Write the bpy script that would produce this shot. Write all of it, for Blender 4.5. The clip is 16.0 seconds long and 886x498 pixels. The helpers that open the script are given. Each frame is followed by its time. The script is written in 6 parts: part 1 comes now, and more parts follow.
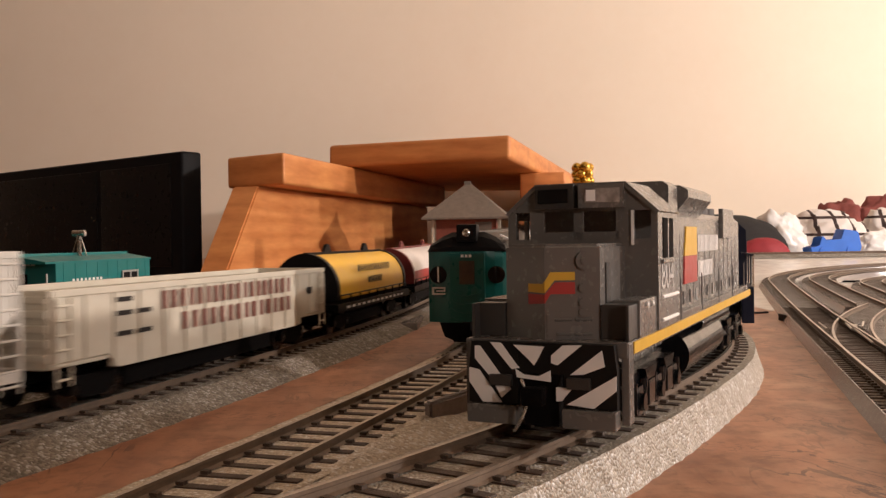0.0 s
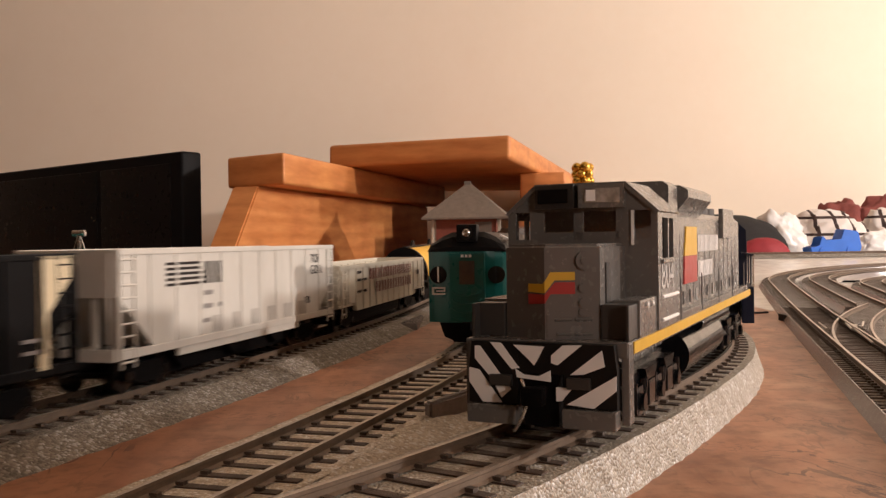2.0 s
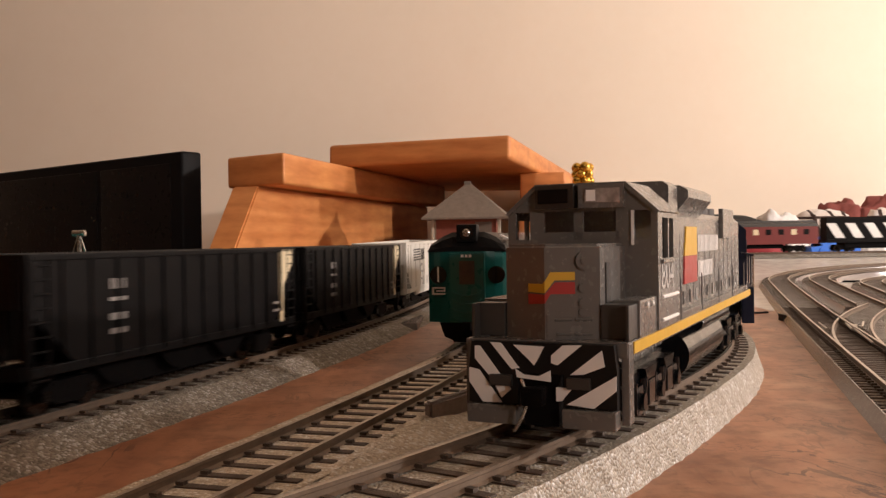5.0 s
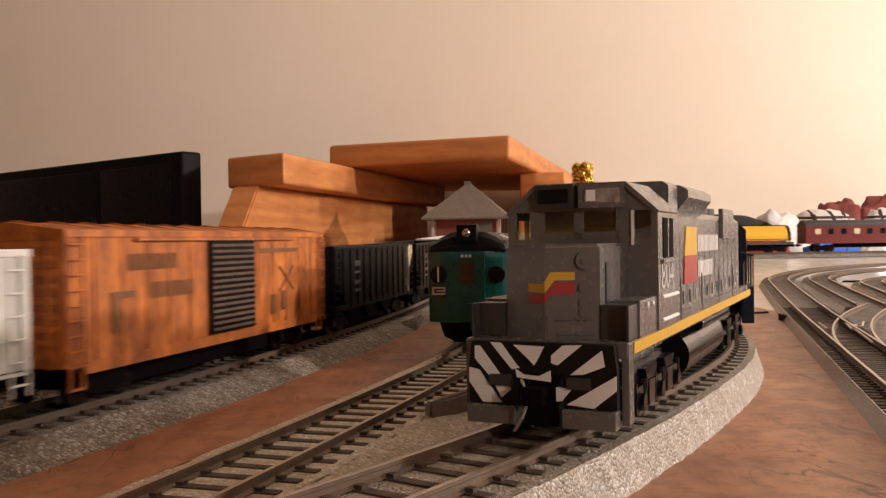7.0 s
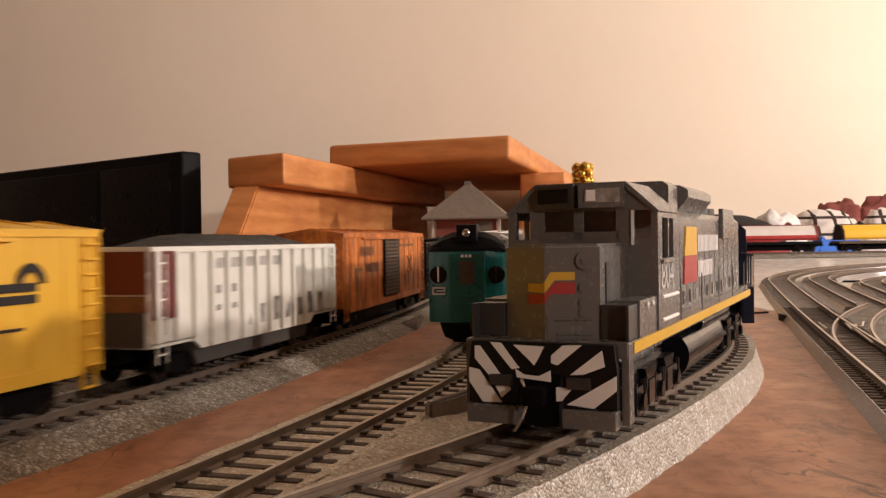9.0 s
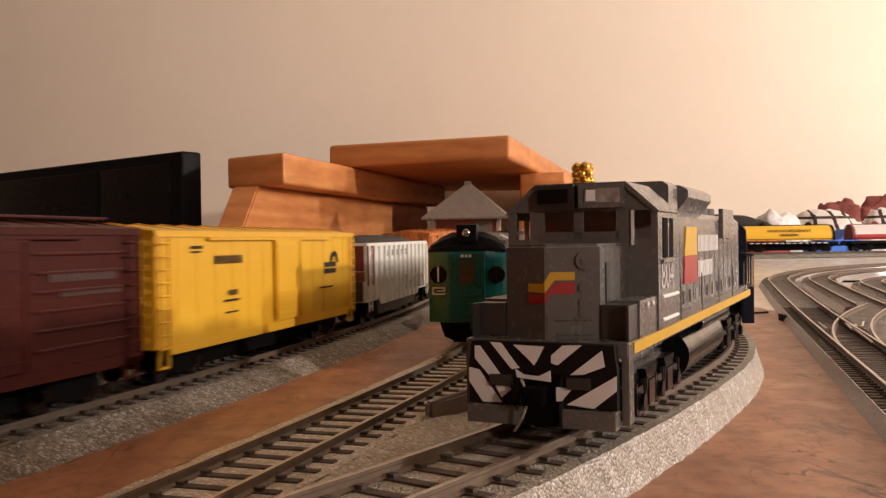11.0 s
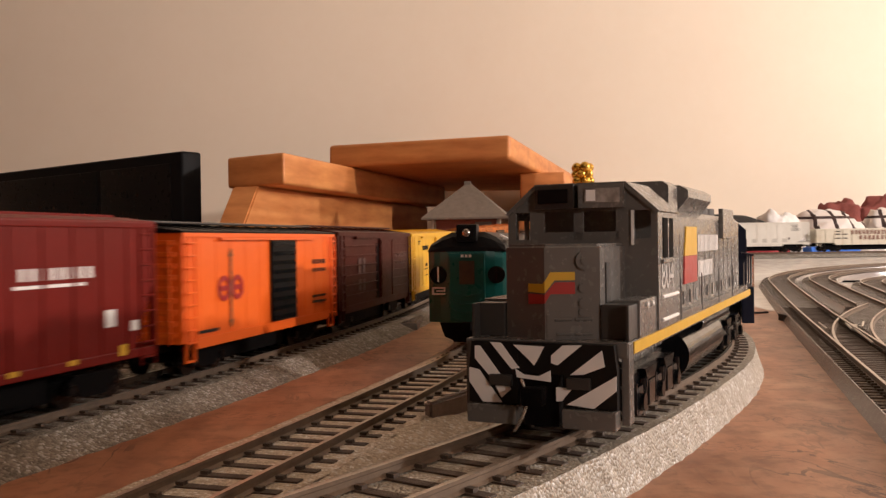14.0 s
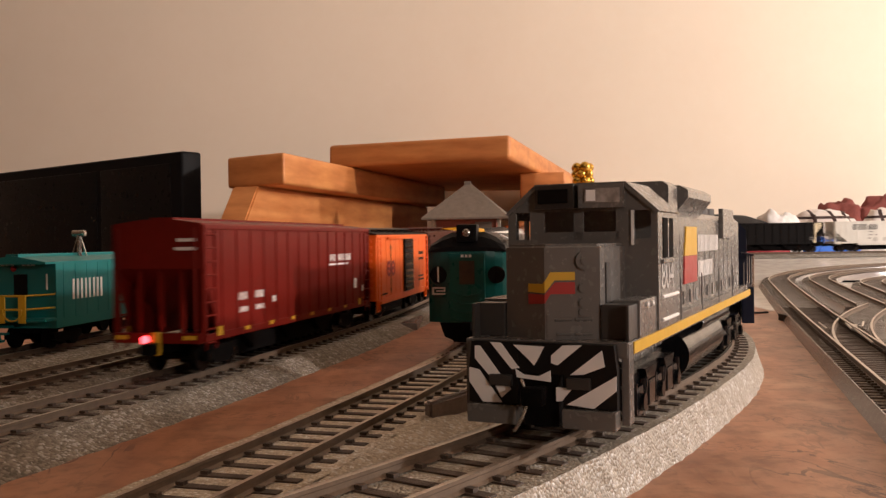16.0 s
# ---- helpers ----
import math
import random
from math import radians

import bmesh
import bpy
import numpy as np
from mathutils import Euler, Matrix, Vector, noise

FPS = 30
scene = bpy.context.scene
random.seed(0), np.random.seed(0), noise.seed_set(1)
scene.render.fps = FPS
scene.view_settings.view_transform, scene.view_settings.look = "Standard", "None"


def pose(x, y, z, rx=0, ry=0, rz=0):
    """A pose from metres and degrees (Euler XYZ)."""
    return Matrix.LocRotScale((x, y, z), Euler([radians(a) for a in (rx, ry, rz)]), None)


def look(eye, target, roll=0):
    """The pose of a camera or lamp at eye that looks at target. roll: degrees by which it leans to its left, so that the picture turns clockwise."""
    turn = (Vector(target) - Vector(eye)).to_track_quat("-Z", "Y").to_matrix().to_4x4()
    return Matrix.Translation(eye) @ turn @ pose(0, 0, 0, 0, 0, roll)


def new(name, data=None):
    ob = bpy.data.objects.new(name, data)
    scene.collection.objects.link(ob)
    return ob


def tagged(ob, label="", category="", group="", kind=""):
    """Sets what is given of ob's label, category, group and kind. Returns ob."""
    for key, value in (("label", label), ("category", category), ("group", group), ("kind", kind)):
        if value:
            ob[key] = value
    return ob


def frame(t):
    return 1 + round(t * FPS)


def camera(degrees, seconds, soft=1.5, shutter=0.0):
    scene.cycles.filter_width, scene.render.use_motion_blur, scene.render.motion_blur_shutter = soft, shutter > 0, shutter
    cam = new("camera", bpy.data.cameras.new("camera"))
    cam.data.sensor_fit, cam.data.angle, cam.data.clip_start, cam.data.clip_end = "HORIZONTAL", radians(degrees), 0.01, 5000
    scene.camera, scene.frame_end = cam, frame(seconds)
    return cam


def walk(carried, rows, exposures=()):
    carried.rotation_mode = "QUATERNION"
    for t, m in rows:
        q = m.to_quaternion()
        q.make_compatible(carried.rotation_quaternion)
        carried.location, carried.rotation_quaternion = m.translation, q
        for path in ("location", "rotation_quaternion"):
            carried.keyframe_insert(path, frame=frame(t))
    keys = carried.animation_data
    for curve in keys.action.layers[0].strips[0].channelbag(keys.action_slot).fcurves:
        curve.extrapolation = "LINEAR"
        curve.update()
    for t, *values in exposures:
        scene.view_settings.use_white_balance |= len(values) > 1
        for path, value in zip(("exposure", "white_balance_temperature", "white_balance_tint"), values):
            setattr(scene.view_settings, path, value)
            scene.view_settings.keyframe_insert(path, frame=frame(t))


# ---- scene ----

# ---------- camera ----------
# Lengths below are in millimetres; part() and at() turn them into metres.
EYE_Z = 53.5
cam = camera(52.0, 16.0, soft=1.4, shutter=1.0)
CAM_POSE = look((0, 0, EYE_Z / 1000), (0, 1.0, EYE_Z / 1000 - 0.00898), -0.80)
walk(cam, [(0.0, CAM_POSE), (16.0, CAM_POSE)], exposures=[(0.0, 0.0, 6500, 10), (16.0, 0.0, 6500, 10)])

# ---------- world and lamps ----------
world = bpy.data.worlds.new("room_air")
world.use_nodes = True
scene.world = world
wn = world.node_tree.nodes["Background"]
wn.inputs[0].default_value = (1.0, 0.80, 0.60, 1)
wn.inputs[1].default_value = 0.015


def lamp(name, kind, place, target, watts, colour, size):
    data = bpy.data.lights.new(name, kind)
    data.energy, data.color = watts, colour
    if kind == "AREA":
        data.shape, data.size = "DISK", size
    else:
        data.shadow_soft_size = size
    ob = new(name, data)
    ob.matrix_world = look(place, target)
    return ob


WARM = (1.0, 0.845, 0.755)
lamp("floor_lamp_bulb", "POINT", (1.85, 0.36, 0.50), (0.0, 0.2, 0), 84.0, WARM, 0.035)
lamp("table_lamp_bulb", "POINT", (1.50, 0.90, 0.58), (0.4, 0.6, 0), 35.0, (1.0, 0.92, 0.87), 0.05)
# Added unseen fill for the engine's front, narrowed to spare the left side.
front_fill = lamp("front_fill_lamp", "AREA", (0.55, -0.65, 0.27), (0.20, 0.24, 0.02), 0.20, WARM, 0.05)
front_fill.data.spread = math.radians(36)
# Added unseen fill that lifts only the left and middle of the far wall.
spot = lamp("wall_fill_lamp", "AREA", (-0.10, -1.30, 1.70), (-0.32, 2.0, 0.52), 1.7, WARM, 0.10)
spot.data.spread = math.radians(52)


# ---------- materials ----------
def material(name, colour, rough=0.6, metal=0.0, second=None, scale=200.0, bump=0.0, fine=0.0, spread=0.5, stretch=(1, 1, 1), gloss=0.5, island=0.0, depth=0.0006):
    """A base colour broken by two scales of noise, with relief."""
    m = bpy.data.materials.new(name)
    m.use_nodes = True
    nt = m.node_tree
    b = nt.nodes["Principled BSDF"]
    b.inputs["Roughness"].default_value = rough
    b.inputs["Metallic"].default_value = metal
    b.inputs["Specular IOR Level"].default_value = gloss
    tc = nt.nodes.new("ShaderNodeTexCoord")
    mp = nt.nodes.new("ShaderNodeMapping")
    mp.inputs["Scale"].default_value = stretch
    nt.links.new(tc.outputs["Object"], mp.inputs[0])
    n1 = nt.nodes.new("ShaderNodeTexNoise")
    n1.inputs["Scale"].default_value, n1.inputs["Detail"].default_value, n1.inputs["Roughness"].default_value = scale, 8, 0.6
    n2 = nt.nodes.new("ShaderNodeTexNoise")
    n2.inputs["Scale"].default_value, n2.inputs["Detail"].default_value = scale * 7, 3
    for n in (n1, n2):
        nt.links.new(mp.outputs[0], n.inputs["Vector"])
    ramp = nt.nodes.new("ShaderNodeValToRGB")
    c2 = second or tuple(c * 0.8 for c in colour)
    ramp.color_ramp.elements[0].position, ramp.color_ramp.elements[1].position = 0.5 - spread / 2, 0.5 + spread / 2
    ramp.color_ramp.elements[0].color, ramp.color_ramp.elements[1].color = (*c2, 1), (*colour, 1)
    nt.links.new(n1.outputs["Fac"], ramp.inputs[0])
    out = ramp.outputs[0]
    if fine:
        mix = nt.nodes.new("ShaderNodeMixRGB")
        mix.blend_type = "OVERLAY"
        mix.inputs[0].default_value = fine
        nt.links.new(out, mix.inputs[1])
        nt.links.new(n2.outputs["Fac"], mix.inputs[2])
        out = mix.outputs[0]
    if island:
        info = nt.nodes.new("ShaderNodeNewGeometry")
        mul = nt.nodes.new("ShaderNodeMath")
        mul.operation = "MULTIPLY_ADD"
        mul.inputs[1].default_value, mul.inputs[2].default_value = island, 1 - island / 2
        nt.links.new(info.outputs["Random Per Island"], mul.inputs[0])
        hsv = nt.nodes.new("ShaderNodeHueSaturation")
        nt.links.new(mul.outputs[0], hsv.inputs["Value"])
        nt.links.new(out, hsv.inputs["Color"])
        out = hsv.outputs[0]
    nt.links.new(out, b.inputs["Base Color"])
    rr = nt.nodes.new("ShaderNodeMath")
    rr.operation = "MULTIPLY_ADD"
    rr.inputs[1].default_value, rr.inputs[2].default_value = 0.25, max(0.02, rough - 0.12)
    nt.links.new(n2.outputs["Fac"], rr.inputs[0])
    nt.links.new(rr.outputs[0], b.inputs["Roughness"])
    if bump:
        bp = nt.nodes.new("ShaderNodeBump")
        bp.inputs["Strength"].default_value, bp.inputs["Distance"].default_value = bump, depth
        nt.links.new(n2.outputs["Fac"], bp.inputs["Height"])
        nt.links.new(bp.outputs[0], b.inputs["Normal"])
    return m


def wood(name, light, dark, scale, rings=6.0, axis_turn=(0, 0, 0), rough=0.5, ring_share=0.4, bands="X"):
    """Wood with drawn-out grain and a few wandering rings."""
    m = bpy.data.materials.new(name)
    m.use_nodes = True
    nt = m.node_tree
    b = nt.nodes["Principled BSDF"]
    tc = nt.nodes.new("ShaderNodeTexCoord")
    mp = nt.nodes.new("ShaderNodeMapping")
    mp.inputs["Scale"].default_value = scale
    mp.inputs["Rotation"].default_value = axis_turn
    nt.links.new(tc.outputs["Object"], mp.inputs[0])
    wv = nt.nodes.new("ShaderNodeTexWave")
    wv.wave_type, wv.bands_direction = "BANDS", bands
    wv.inputs["Scale"].default_value, wv.inputs["Distortion"].default_value = rings, 12.0
    wv.inputs["Detail"].default_value, wv.inputs["Detail Scale"].default_value = 3.0, 0.6
    nz = nt.nodes.new("ShaderNodeTexNoise")
    nz.inputs["Scale"].default_value, nz.inputs["Detail"].default_value = 9.0, 9
    big = nt.nodes.new("ShaderNodeTexNoise")
    big.inputs["Scale"].default_value, big.inputs["Detail"].default_value = 14.0, 4
    nt.links.new(mp.outputs[0], wv.inputs["Vector"])
    nt.links.new(mp.outputs[0], nz.inputs["Vector"])
    nt.links.new(tc.outputs["Object"], big.inputs["Vector"])
    add = nt.nodes.new("ShaderNodeMath")
    add.operation = "MULTIPLY_ADD"
    add.inputs[1].default_value = ring_share
    nt.links.new(wv.outputs["Fac"], add.inputs[0])
    half = nt.nodes.new("ShaderNodeMath")
    half.operation = "MULTIPLY"
    half.inputs[1].default_value = 1 - ring_share
    nt.links.new(nz.outputs["Fac"], half.inputs[0])
    nt.links.new(half.outputs[0], add.inputs[2])
    ramp = nt.nodes.new("ShaderNodeValToRGB")
    ramp.color_ramp.elements[0].position, ramp.color_ramp.elements[1].position = 0.2, 0.75
    ramp.color_ramp.elements[0].color, ramp.color_ramp.elements[1].color = (*dark, 1), (*light, 1)
    nt.links.new(add.outputs[0], ramp.inputs[0])
    mix = nt.nodes.new("ShaderNodeMixRGB")
    mix.blend_type = "OVERLAY"
    mix.inputs[0].default_value = 0.35
    nt.links.new(ramp.outputs[0], mix.inputs[1])
    nt.links.new(big.outputs["Fac"], mix.inputs[2])
    nt.links.new(mix.outputs[0], b.inputs["Base Color"])
    b.inputs["Roughness"].default_value = rough
    bp = nt.nodes.new("ShaderNodeBump")
    bp.inputs["Strength"].default_value, bp.inputs["Distance"].default_value = 0.25, 0.0008
    nt.links.new(add.outputs[0], bp.inputs["Height"])
    nt.links.new(bp.outputs[0], b.inputs["Normal"])
    return m


def glow(name, colour, strength):
    m = bpy.data.materials.new(name)
    m.use_nodes = True
    b = m.node_tree.nodes["Principled BSDF"]
    b.inputs["Base Color"].default_value = (*colour, 1)
    b.inputs["Emission Color"].default_value = (*colour, 1)
    b.inputs["Emission Strength"].default_value = strength
    return m


def clear(name, tint=(1, 1, 1), rough=0.05):
    m = bpy.data.materials.new(name)
    m.use_nodes = True
    b = m.node_tree.nodes["Principled BSDF"]
    b.inputs["Base Color"].default_value = (*tint, 1)
    b.inputs["Roughness"].default_value = rough
    b.inputs["Transmission Weight"].default_value = 1.0
    b.inputs["IOR"].default_value = 1.45
    return m


M_WALL = material("cream_wall_paint", (0.80, 0.715, 0.60), 0.85, second=(0.77, 0.68, 0.565), scale=6, bump=0.15, fine=0.05)
# Dark tones for the unseen walls and floor, to cut bounced light.
M_DARKWALL = wood("unseen_dark_wall", (0.26, 0.17, 0.10), (0.17, 0.10, 0.06), (8, 8, 0.6), 1.0, (0, 0, 0), 0.5, 0.3)
M_DARKFLOOR = material("unseen_dark_floor", (0.12, 0.085, 0.06), 0.95, second=(0.08, 0.055, 0.04), scale=40, bump=0.5)
M_PLY = wood("plywood_red_brown", (0.48, 0.23, 0.125), (0.29, 0.115, 0.056), (13, 2.6, 10), 0.6, (0, 0, 0.1), 0.5, 0.12)

def blotches(m, scale, colour, amount):
    """Uneven stains of another colour over a material's base colour."""
    nt = m.node_tree
    b = nt.nodes["Principled BSDF"]
    old = b.inputs["Base Color"].links[0].from_socket
    tc = nt.nodes.new("ShaderNodeTexCoord")
    nz = nt.nodes.new("ShaderNodeTexNoise")
    nz.inputs["Scale"].default_value, nz.inputs["Detail"].default_value, nz.inputs["Roughness"].default_value = scale, 7, 0.65
    nt.links.new(tc.outputs["Object"], nz.inputs["Vector"])
    rp = nt.nodes.new("ShaderNodeMapRange")
    rp.inputs["From Min"].default_value, rp.inputs["From Max"].default_value = 0.5, 0.68
    rp.inputs["To Max"].default_value = amount
    nt.links.new(nz.outputs["Fac"], rp.inputs["Value"])
    mix = nt.nodes.new("ShaderNodeMixRGB")
    mix.inputs[2].default_value = (*colour, 1)
    nt.links.new(rp.outputs[0], mix.inputs[0])
    nt.links.new(old, mix.inputs[1])
    nt.links.new(mix.outputs[0], b.inputs["Base Color"])


def grains(name, light, dark, size, rough=0.8, bump=1.0, depth=0.0008, white=0.0):
    """Loose stones: cells of many tones with rounded relief."""
    m = bpy.data.materials.new(name)
    m.use_nodes = True
    nt = m.node_tree
    b = nt.nodes["Principled BSDF"]
    b.inputs["Roughness"].default_value = rough
    tc = nt.nodes.new("ShaderNodeTexCoord")
    vo = nt.nodes.new("ShaderNodeTexVoronoi")
    vo.inputs["Scale"].default_value = 1000.0 / size
    nt.links.new(tc.outputs["Object"], vo.inputs["Vector"])
    sp = nt.nodes.new("ShaderNodeSeparateColor")
    nt.links.new(vo.outputs["Color"], sp.inputs[0])
    nz = nt.nodes.new("ShaderNodeTexNoise")
    nz.inputs["Scale"].default_value, nz.inputs["Detail"].default_value = 90, 5
    nt.links.new(tc.outputs["Object"], nz.inputs["Vector"])
    add = nt.nodes.new("ShaderNodeMath")
    add.operation = "MULTIPLY_ADD"
    add.inputs[1].default_value, add.inputs[2].default_value = 0.8, -0.4
    nt.links.new(nz.outputs["Fac"], add.inputs[0])
    tot = nt.nodes.new("ShaderNodeMath")
    tot.operation = "ADD"
    nt.links.new(sp.outputs[0], tot.inputs[0])
    nt.links.new(add.outputs[0], tot.inputs[1])
    ramp = nt.nodes.new("ShaderNodeValToRGB")
    ramp.color_ramp.elements[0].position, ramp.color_ramp.elements[1].position = 0.05, 0.85
    ramp.color_ramp.elements[0].color, ramp.color_ramp.elements[1].color = (*dark, 1), (*light, 1)
    if white:
        el = ramp.color_ramp.elements.new(0.93)
        el.color = (white, white * 0.97, white * 0.92, 1)
    nt.links.new(tot.outputs[0], ramp.inputs[0])
    nt.links.new(ramp.outputs[0], b.inputs["Base Color"])
    bp = nt.nodes.new("ShaderNodeBump")
    bp.invert = True
    bp.inputs["Strength"].default_value, bp.inputs["Distance"].default_value = bump, depth
    nt.links.new(vo.outputs["Distance"], bp.inputs["Height"])
    nt.links.new(bp.outputs[0], b.inputs["Normal"])
    return m


def veins(m, scale, width, amount, patch):
    """Short dark cracks, broken off by a second noise, over a material's base colour."""
    nt = m.node_tree
    b = nt.nodes["Principled BSDF"]
    old = b.inputs["Base Color"].links[0].from_socket
    tc = nt.nodes.new("ShaderNodeTexCoord")
    nz = nt.nodes.new("ShaderNodeTexNoise")
    nz.inputs["Scale"].default_value, nz.inputs["Detail"].default_value, nz.inputs["Distortion"].default_value = scale, 4, 1.2
    vm = nt.nodes.new("ShaderNodeMapping")
    vm.inputs["Rotation"].default_value, vm.inputs["Scale"].default_value = (0, 0, 0.35), (1.5, 0.7, 1)
    nt.links.new(tc.outputs["Object"], vm.inputs[0])
    nt.links.new(vm.outputs[0], nz.inputs["Vector"])
    cmp = nt.nodes.new("ShaderNodeMath")
    cmp.operation = "COMPARE"
    cmp.inputs[1].default_value, cmp.inputs[2].default_value = 0.5, width
    nt.links.new(nz.outputs["Fac"], cmp.inputs[0])
    mul = nt.nodes.new("ShaderNodeMath")
    mul.operation = "MULTIPLY"
    pz = nt.nodes.new("ShaderNodeTexNoise")
    pz.inputs["Scale"].default_value, pz.inputs["Detail"].default_value = patch, 4
    nt.links.new(tc.outputs["Object"], pz.inputs["Vector"])
    pr = nt.nodes.new("ShaderNodeMapRange")
    pr.inputs["From Min"].default_value, pr.inputs["From Max"].default_value = 0.52, 0.62
    pr.inputs["To Max"].default_value = amount
    nt.links.new(pz.outputs["Fac"], pr.inputs["Value"])
    nt.links.new(cmp.outputs[0], mul.inputs[0])
    nt.links.new(pr.outputs[0], mul.inputs[1])
    mix = nt.nodes.new("ShaderNodeMixRGB")
    mix.inputs[2].default_value = (0.10, 0.04, 0.022, 1)
    nt.links.new(mul.outputs[0], mix.inputs[0])
    nt.links.new(old, mix.inputs[1])
    nt.links.new(mix.outputs[0], b.inputs["Base Color"])


veins(M_PLY, 30, 0.013, 0.85, 16)
veins(M_PLY, 80, 0.012, 0.7, 40)
blotches(M_PLY, 22, (0.56, 0.32, 0.185), 0.6)
blotches(M_PLY, 50, (0.17, 0.065, 0.035), 0.6)
blotches(M_PLY, 170, (0.14, 0.055, 0.03), 0.55)
M_BOARD = material("pale_table_board", (0.82, 0.79, 0.745), 0.18, second=(0.75, 0.71, 0.65), scale=12, bump=0.0, fine=0.02)
M_PINE = wood("orange_pine", (0.72, 0.31, 0.105), (0.50, 0.175, 0.048), (4.0, 2.6, 15), 0.9, (0, 0.05, 0), 0.5, 0.22, "Z")
M_PINE_X = wood("orange_pine_board", (0.72, 0.31, 0.105), (0.50, 0.175, 0.048), (2.6, 4.0, 15), 0.9, (0.05, 0, 0), 0.5, 0.22, "Z")
M_BLACK = material("black_plastic", (0.010, 0.010, 0.011), 0.5, second=(0.007, 0.007, 0.008), scale=60, gloss=0.08)
M_SCREEN = material("black_screen", (0.010, 0.009, 0.010), 0.3, second=(0.008, 0.008, 0.008), scale=20, gloss=0.12)
M_FOAM = grains("grey_ballast_roadbed", (0.31, 0.278, 0.228), (0.135, 0.117, 0.095), 0.8, 0.85, depth=0.0004, white=0.46)
# The white cells here paint the pale foam's sparkle into its colour.
M_FOAM_LIGHT = grains("pale_foam_roadbed", (0.40, 0.352, 0.282), (0.285, 0.245, 0.19), 0.75, 0.4, depth=0.00028, white=0.58)
M_FOAM_MID = grains("tan_ballast_roadbed", (0.66, 0.58, 0.47), (0.42, 0.36, 0.28), 0.8, 0.8, depth=0.0003, white=0.75)
M_GREYBED = material("dark_grey_plastic_roadbed", (0.29, 0.258, 0.245), 0.22, second=(0.21, 0.187, 0.176), scale=500, bump=0.1, fine=0.2)
M_TIE = material("dark_brown_ties", (0.095, 0.064, 0.044), 0.7, second=(0.05, 0.033, 0.024), scale=300, bump=0.4, fine=0.3, island=0.5)
# Moulded grey, lightened to paint in the pale reflection on distant tie tops.
M_GREYTIE = material("grey_moulded_ties_with_sheen", (0.17, 0.142, 0.125), 0.3, second=(0.11, 0.092, 0.08), scale=300, bump=0.1, fine=0.2, island=0.3)
M_RAIL = material("brown_weathered_rail", (0.19, 0.135, 0.093), 0.55, metal=0.2, second=(0.12, 0.084, 0.058), scale=250, bump=0.1)
M_RAILTOP = material("worn_nickel_railhead", (0.56, 0.50, 0.42), 0.36, metal=0.8, second=(0.38, 0.32, 0.26), scale=250)
M_STEEL = material("bright_metal", (0.65, 0.62, 0.58), 0.25, metal=1.0, second=(0.5, 0.48, 0.45), scale=300)
M_WHEEL = material("blackened_wheel_metal", (0.06, 0.056, 0.054), 0.28, metal=1.0, second=(0.02, 0.018, 0.017), scale=300)
M_UNDER = material("black_underframe", (0.005, 0.0045, 0.005), 0.5, second=(0.007, 0.006, 0.006), scale=200, bump=0.2, gloss=0.03)


# ---------- mesh helpers ----------
def box(bm, x0, x1, y0, y1, z0, z1, bevel=0.0):
    r = bmesh.ops.create_cube(bm, size=1.0)
    vs = r["verts"]
    for v in vs:
        v.co = ((x0 + x1) / 2 + v.co.x * (x1 - x0), (y0 + y1) / 2 + v.co.y * (y1 - y0), (z0 + z1) / 2 + v.co.z * (z1 - z0))
    if bevel:
        es = list({e for v in vs for e in v.link_edges})
        bmesh.ops.bevel(bm, geom=es, offset=bevel, segments=2, profile=0.7, affect="EDGES")
    return vs


def prism(bm, outline, lo, hi, axis="y"):
    """Extrude a 2D outline between lo and hi: axis y takes (x, z), x takes (y, z), z takes (x, y)."""
    def spot(p, h):
        return {"y": (p[0], h, p[1]), "x": (h, p[0], p[1]), "z": (p[0], p[1], h)}[axis]
    a = [bm.verts.new(spot(p, lo)) for p in outline]
    b = [bm.verts.new(spot(p, hi)) for p in outline]
    n = len(a)
    bm.faces.new(a), bm.faces.new(b[::-1])
    for i in range(n):
        bm.faces.new((a[i], b[i], b[(i + 1) % n], a[(i + 1) % n]))
    return a + b


def tube(bm, p, q, r, sides=8, r2=None):
    p, q = Vector(p), Vector(q)
    d = q - p
    m = Matrix.Translation((p + q) / 2) @ d.to_track_quat("Z", "Y").to_matrix().to_4x4()
    bmesh.ops.create_cone(bm, cap_ends=True, segments=sides, radius1=r, radius2=r if r2 is None else r2, depth=d.length, matrix=m)


def ball(bm, c, r, squash=(1, 1, 1), div=2):
    bmesh.ops.create_icosphere(bm, subdivisions=div, radius=r, matrix=Matrix.Translation(c) @ Matrix.Diagonal((*squash, 1)))


def mesh_of(name, bm, mat, smooth=False):
    bmesh.ops.recalc_face_normals(bm, faces=bm.faces)
    for v in bm.verts:
        v.co *= 0.001
    me = bpy.data.meshes.new(name)
    bm.to_mesh(me)
    bm.free()
    if mat:
        me.materials.append(mat)
    if smooth:
        for p in me.polygons:
            p.use_smooth = True
    return me


def part(name, bm, mat, parent, label="", smooth=False):
    ob = new(name, mesh_of(name, bm, mat, smooth))
    ob.parent = parent
    if label:
        tagged(ob, label)
    return ob


def thing(name, label, category, place=None, group="", kind=""):
    ob = new(name)
    ob.empty_display_size = 0.01
    if place is not None:
        ob.matrix_world = place
    return tagged(ob, label, category, group, kind)


def solid(name, bm, mat, label, category="", group="", kind="", place=None, smooth=False):
    ob = new(name, mesh_of(name, bm, mat, smooth))
    if place is not None:
        ob.matrix_world = place
    return tagged(ob, label, category, group, kind)


